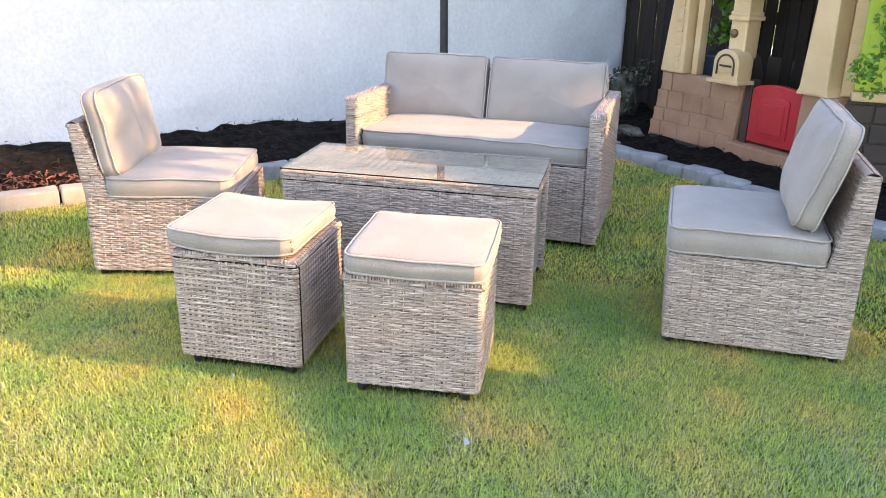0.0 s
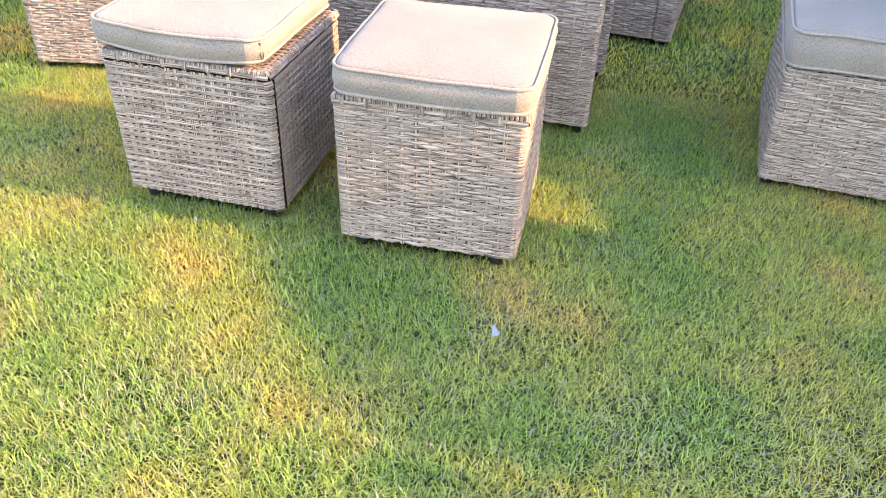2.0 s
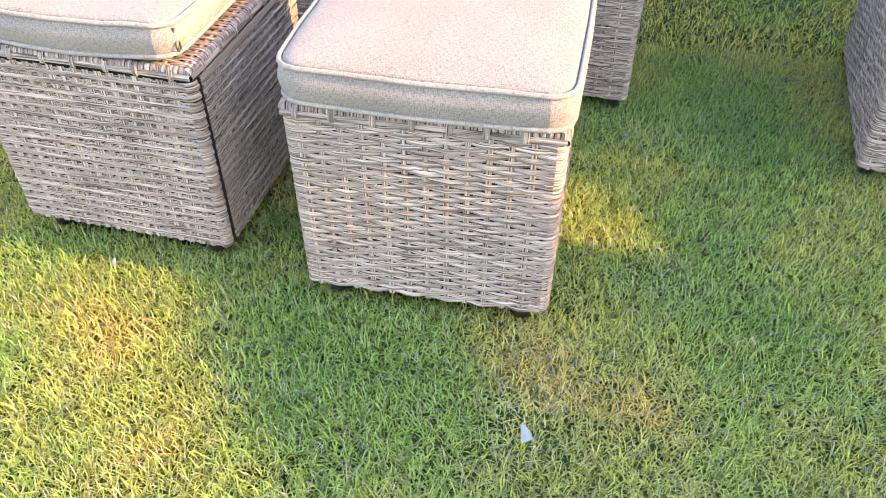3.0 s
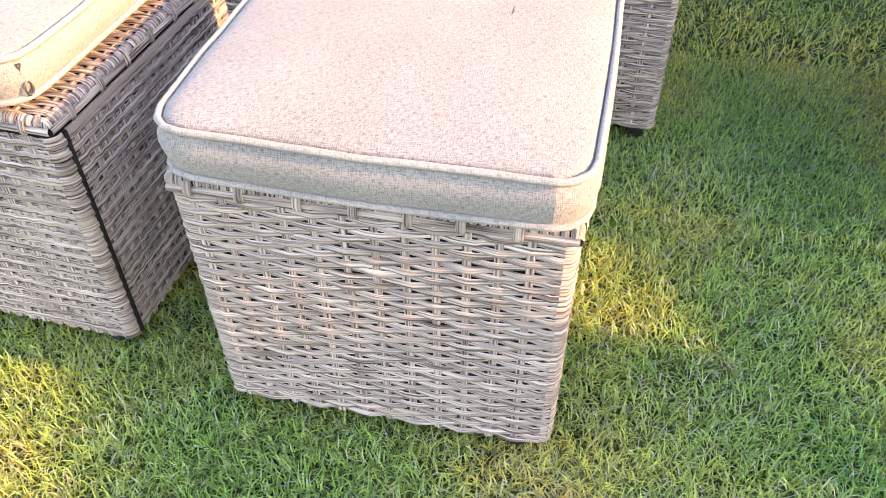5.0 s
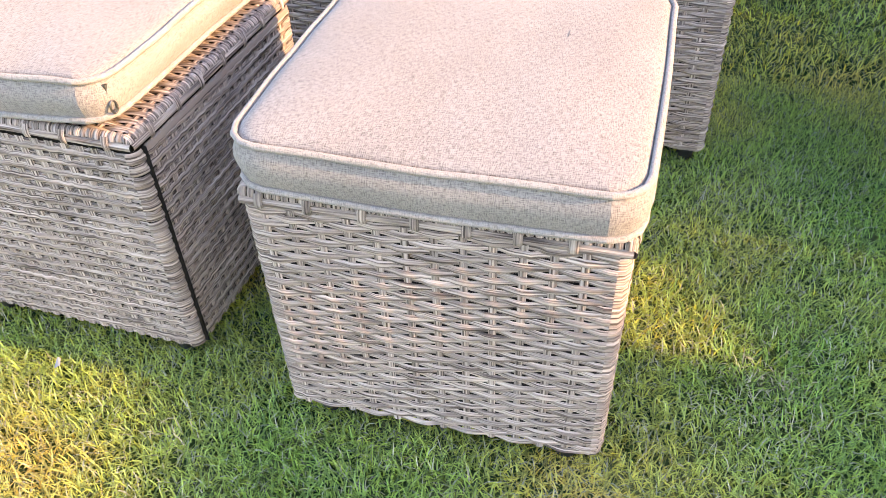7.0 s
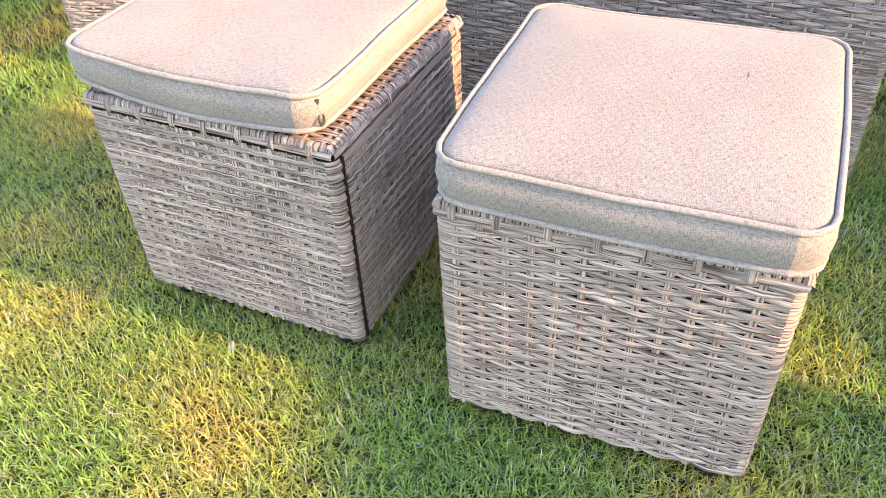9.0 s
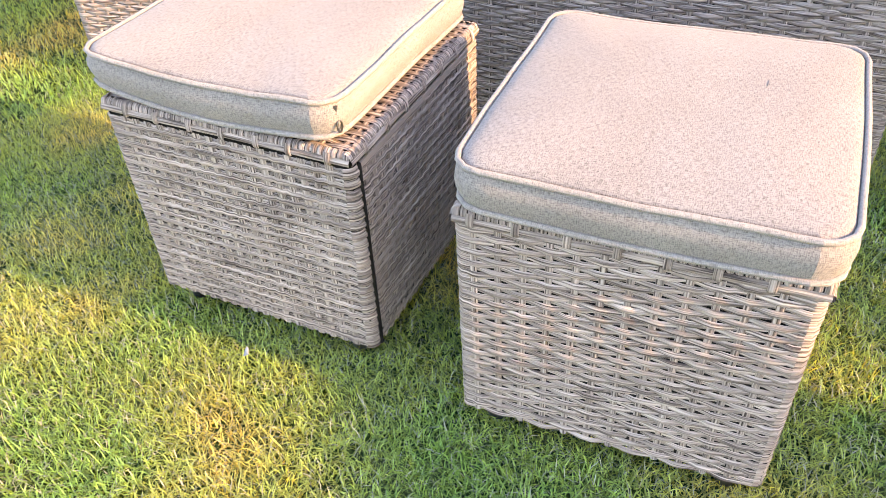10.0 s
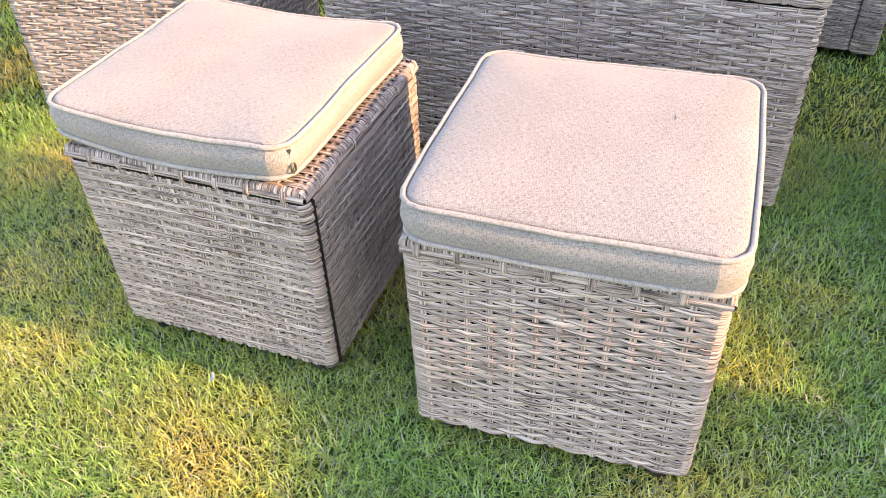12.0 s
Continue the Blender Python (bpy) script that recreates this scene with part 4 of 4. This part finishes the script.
    part("slot", block(0.055, 0.145, -0.008, 0.004, 0.085, 0.097, 0.002), M_BROWN, box, "dark letter slot")
    part("flag", block(0.05, 0.15, -0.01, 0.004, 0.05, 0.068, 0.003), M_CREAM, box)
    # red half door
    arc = [(0.0, 0.0), (0.365, 0.0), (0.365, 0.325)] + [(0.1825 + 0.1825 * math.cos(a), 0.325 + 0.05 * math.sin(a)) for a in np.linspace(0.1, math.pi - 0.1, 11)] + [(0.0, 0.325)]
    door = part("half_door", prism(arc, 0.045, 0.009), M_RED, ob, "red plastic half door with a moulded panel")
    door.location = (0.822, 0.02, 0.115)
    pan = [(0.075, 0.045), (0.29, 0.045), (0.29, 0.285)] + [(0.1825 + 0.1075 * math.cos(a), 0.285 + 0.025 * math.sin(a)) for a in np.linspace(0.15, math.pi - 0.15, 9)] + [(0.075, 0.285)]
    part("door_panel", prism(pan, 0.02, 0.008), M_RED, door).location.y = -0.012
    pan2 = [(0.105, 0.07), (0.26, 0.07), (0.26, 0.262), (0.105, 0.262)]
    part("door_field", prism(pan2, 0.02, 0.007), M_RED, door).location.y = -0.02
    part("door_jamb", block(0.765, 0.815, 0.02, 0.1, 0.0, 0.5, 0.006), M_BROWN, ob)
    part("threshold", prism([(0.72, 0), (1.42, 0), (1.42, 0.09), (0.72, 0.1)], 0.16, 0.012), M_TAN, ob, "tan moulded threshold").location.y = -0.05
    # right corner
    part("corner_base", prism([(1.19, 0.08), (1.47, 0.08), (1.44, 0.48), (1.205, 0.48)], 0.14, 0.012), M_TAN, ob).location.y = -0.02
    part("corner_post", prism([(1.175, 0.475), (1.405, 0.475), (1.385, 0.52), (1.37, 1.25), (1.245, 1.25), (1.2, 0.52)], 0.2, 0.016), M_CREAM, ob, "cream corner post").location.y = -0.06
    # side wall that turns towards the lawn's far side
    side = part("side_wall", block(0, 1.1, 0, 0.09, 0.0, 0.47, 0.01), M_BROWN, ob, "dark brown moulded stone wall")
    side.matrix_local = pose(1.4, 0.03, 0, 0, 0, 38)
    for row in range(4):
        x = 0.01
        while x < 1.05:
            w = rng.uniform(0.13, 0.22)
            part("stone", block(x + 0.004, min(1.09, x + w) - 0.004, -0.014, 0.03, row * 0.112 + 0.012, row * 0.112 + 0.114, 0.007), M_BROWN, side)
            x += w
    for k in range(8):
        o = part("siding_board", prism([(0, 0), (0.09, 0), (0.09, 0.1), (0, 0.1)], 0.05, 0.006), M_CREAM, ob)
        o.matrix_local = pose(1.4, 0.05, 0.485 + k * 0.096, 6, 0, 38)
    shut = part("shutter", block(0, 0.2, -0.05, -0.01, 0.53, 1.2, 0.01), M_LIME, ob, "lime green plastic shutter")
    shut.matrix_local = pose(1.4, 0.05, 0, 0, 0, 38) @ pose(0.06, 0, 0)
    part("shutter_panel", block(0.03, 0.17, -0.06, -0.04, 0.56, 0.85, 0.008), M_LIME, shut)
    sill = part("window_sill", block(0.05, 0.62, -0.09, 0.02, 0.475, 0.525, 0.01), M_CREAM, ob)
    sill.matrix_local = pose(1.4, 0.05, 0, 0, 0, 38)
    # back wall low part, seen over the door, and floor
    part("back_wall", block(0.0, 1.9, 0.78, 0.86, 0.0, 0.56, 0.01), M_BROWN, ob)
    part("end_wall", block(-0.0, 0.08, 0.1, 0.8, 0.0, 0.5, 0.01), M_TAN, ob)
    part("play_floor", block(0.0, 1.5, 0.0, 0.8, -0.02, 0.03, 0.005), M_BROWN, ob)
    part("lintel", block(0.13, 1.42, -0.02, 0.1, 1.22, 1.34, 0.012), M_CREAM, ob)
    for x in (0.05, 1.8):
        part("back_post", block(x, x + 0.1, 0.76, 0.86, 0.5, 1.3, 0.01), M_CREAM, ob)
    # this roof is out of view, added for closure and shade
    part("roof", prism([(-0.12, 1.3), (1.95, 1.3), (1.6, 1.62), (0.2, 1.62)], 1.15, 0.02), M_BROWN, ob, "unseen brown plastic roof added to close and shade the playhouse").location.y = -0.14
    return m


PH = playhouse()


def leaf_cluster(soup, centre, radius, count, size, rng, squash=(1, 1, 1)):
    c = np.array(centre)
    for _ in range(count):
        d = rng.normal(0, 1, 3)
        d /= np.linalg.norm(d)
        p = c + d * radius * rng.uniform(0.35, 1.0) ** 0.6 * np.array(squash)
        t = rng.normal(0, 1, 3)
        t /= np.linalg.norm(t)
        n = np.cross(t, rng.normal(0, 1, 3))
        n /= np.linalg.norm(n)
        s = size * rng.uniform(0.6, 1.3)
        k = np.cross(t, n) * s * 0.16
        w = s * 0.3
        soup.grid([[p - t * s * 0.5, p - t * s * 0.5 + n * 0.001], [p - t * s * 0.1 - n * w + k, p - t * s * 0.1 + n * w + k], [p + t * s * 0.25 - n * w * 0.7 + k, p + t * s * 0.25 + n * w * 0.7 + k], [p + t * s * 0.55, p + t * s * 0.55 + n * 0.001]])


def sink_and_plant():
    tub = thing("plastic_tub", PH @ pose(0.29, 0.34, -0.09), "slate blue plastic tub inside the playhouse window", "tub")
    pts = []
    for z, s in ((0.0, 0.8), (0.45, 0.9), (0.5, 1.0), (0.66, 1.0), (0.68, 0.98), (0.655, 0.92), (0.56, 0.85)):
        pts.append([(x * s, y * s, z) for x, y in round_rect(-0.17, 0.17, -0.13, 0.13, 0.05, 4)])
    so = Soup()
    so.grid(np.array(pts), closed=True)
    part_of("basin", so.mesh("basin", M_BLUE), tub)
    rng = np.random.default_rng(8)
    pl = thing("climbing_plant", PH @ pose(0.14, 0.6, 0.0), "green climbing plant hanging behind the playhouse window", "plant")
    so = Soup()
    for z in np.linspace(0.7, 1.35, 8):
        leaf_cluster(so, (rng.normal(0, 0.05), rng.normal(0, 0.05), z), 0.11, 26, 0.085, rng)
    part_of("leaves", so.mesh("leaves", M_LEAF, False), pl)
    stem = [(0.03 * math.sin(z * 7), 0.03 * math.cos(z * 5), z) for z in np.linspace(0.0, 1.4, 20)]
    part_of("stem", tube(stem, 0.008, 6).mesh("stem", M_BARK), pl)


def sun_block_house():
    """Unseen house block, added close behind the fence to keep sun off the wall."""
    rot = math.degrees(math.atan2(-0.797, 0.604))
    p = FENCE_A + FENCE_OUT * 1.3
    ob = thing("sun_block_house", pose(p.x, p.y, 0, 0, 0, rot), "unseen plain house block added behind the fence to block sun", "house")
    part("sun_block_wall", block(1.5, 5.72, 0, 5.0, -0.1, 5.4, 0.02), M_STUCCO, ob)
    part("roof", prism([(0, 5.4), (5.0, 5.4), (2.5, 6.6)], 4.4, 0.02), M_BROWN, ob, "brown pitched roof on the unseen house block").matrix_local = pose(5.83, 0, 0, 0, 0, 90)


def near_foliage():
    """The bough that hangs beside the lime shutter."""
    rng = np.random.default_rng(2)
    c = np.array(PH @ Vector((1.68, -0.1, 0.0)))
    ob = thing("shrub", pose(c[0], c[1], 0.0), "bright green leafy shrub beside the playhouse shutter", "shrub")
    so, stems = Soup(), Soup()
    for k in range(22):
        p = np.array((rng.normal(0.06, 0.09), rng.normal(0, 0.06), rng.uniform(0.62, 1.25)))
        if k > 17:
            p = np.array((rng.uniform(-0.16, 0.05), rng.normal(-0.02, 0.04), rng.uniform(0.95, 1.3)))
        leaf_cluster(so, p, 0.08, 40, 0.038, rng)
        tube([(0.62, 0.1, 0.0), (0.6, 0.08, 0.7), (0.4, p[1] * 0.4, 1.0 + p[2] * 0.3), p], [0.006, 0.005, 0.003, 0.0012], 5, soup=stems)
    part_of("leaves", so.mesh("leaves", M_LEAF, False), ob)
    tagged(part_of("stem", stems.mesh("stem", M_BARK), ob), kind="stuff")


def dapple_shrub():
    """An unseen loose shrub, added over the fence to dapple the light behind it."""
    rng = np.random.default_rng(14)
    p = FENCE_A + FENCE_WAY * 5.95 + FENCE_OUT * 0.3
    ob = thing("shrub", pose(p.x, p.y, 0, 0, 0, math.degrees(math.atan2(-0.797, 0.604))), "unseen loose leafy shrub added above the fence to dapple the sun", "shrub")
    so = Soup()
    for k in range(40):
        tip = np.array((rng.uniform(-0.5, 0.4), rng.normal(0, 0.12), rng.uniform(2.95, 3.38)))
        leaf_cluster(so, tip, 0.12, 17, 0.085, rng)
        part_of("branch", tube([(tip[0] * 0.3, 0, 0.0), (tip[0] * 0.6, tip[1] * 0.5, tip[2] * 0.55), tip], [0.012, 0.008, 0.002], 5).mesh("branch", M_BARK), ob)
    part_of("leaves", so.mesh("leaves", M_LEAF, False), ob)


def sky_block_tree(m, seed, high, spread):
    """An unseen broad tree past the fence: tapered trunk, limbs and a crown of leaf clumps."""
    rng = np.random.default_rng(seed)
    ob = thing("tree", m, "unseen tall dense green tree added beyond the fence to block skylight", "tree", "trees beyond the fence")
    top = np.array((0.1, 0.0, high * 0.72))
    part_of("trunk", tube([(0, 0, -0.1), (0.04, 0.02, high * 0.3), top], [0.17, 0.13, 0.05], 10).mesh("trunk", M_BARK), ob)
    so = Soup()
    for k in range(64):
        d = rng.normal(0, 1, 3)
        d /= np.linalg.norm(d)
        c = np.array((0, 0, high * 0.68)) + d * np.array((spread, spread, high * 0.27)) * rng.uniform(0.35, 1.0)
        leaf_cluster(so, c, spread * 0.3, 46, 0.3, rng)
        if k < 9:
            part_of("limb", tube([top * (0.55 + 0.04 * k), (top * 0.8 + c * 0.6) / 1.4, c], [0.06, 0.04, 0.01], 6).mesh("limb", M_BARK), ob)
    part_of("crown", so.mesh("crown", M_LEAF, False), ob)


def stump_and_rocks():
    def lump(name, m, size, seed, mat, label, cat):
        bm = bmesh.new()
        bmesh.ops.create_icosphere(bm, subdivisions=4, radius=1)
        for v in bm.verts:
            d = 1 + 0.35 * noise.noise(v.co * 1.6 + Vector((seed, 0, 0))) + 0.14 * noise.noise(v.co * 5 + Vector((0, seed, 0)))
            v.co = Vector((v.co.x * size[0], v.co.y * size[1], v.co.z * size[2])) * d
        ob = new(name, bm_mesh(name, bm, mat, True))
        ob.matrix_world = m
        return tagged(ob, label, cat)
    lump("mossy_stump", pose(1.0, 6.95, 0.17), (0.12, 0.11, 0.19), 3, M_ROCK, "dark mossy tree stump at the end of the wall", "stump")
    rng = np.random.default_rng(31)
    so = Soup()
    for k in range(9):
        leaf_cluster(so, (rng.normal(0, 0.09), rng.normal(0, 0.08), rng.uniform(0.1, 0.36)), 0.1, 40, 0.035, rng)
    weed = thing("ground_ivy", pose(1.0, 6.93, 0.05), "dark small-leaved ivy growing over the stump", "plant")
    part_of("leaves", so.mesh("leaves", M_IVY, False), weed)
    lump("rock", pose(0.98, 6.22, 0.03, 0, 0, -20), (0.13, 0.08, 0.05), 7, M_ROCK, "small weathered rock in the dark mulch", "rock")


def litter():
    for x, y, s, lab in ((0.237, 2.053, 0.016, "small pale scrap of paper lying in the grass"), (-0.513, 2.299, 0.009, "tiny white scrap lying in the grass")):
        so = Soup()
        g = [[(u * s * (1 - 0.5 * v), (v - 0.5) * s * 1.6, 0.012 + 0.3 * s * math.sin(3 * u + 2 * v)) for u in np.linspace(-0.5, 0.5, 6)] for v in np.linspace(0, 1, 6)]
        so.grid(np.array(g))
        so.grid(np.array(g)[::-1] - (0, 0, 0.0008))
        ob = new("paper_scrap", so.mesh("paper_scrap", M_SCRAP))
        ob.matrix_world = pose(x, y, 0.004, 8, 8, 20)
        tagged(ob, lab, "scrap")


litter()
ground_sheet()
garden_bed()
wall_of_stucco()
kerbs()
driveway()
metal_post()
sink_and_plant()
sun_block_house()
near_foliage()
dapple_shrub()
# made-up trees, placed to cut sky light on the ottomans' right faces
sky_block_tree(pose(9.2, -4.4, 0), 21, 8.2, 2.7)
sky_block_tree(pose(6.0, -8.5, 0, 0, 0, 70), 22, 7.4, 2.5)
stump_and_rocks()
fence()
lawn()
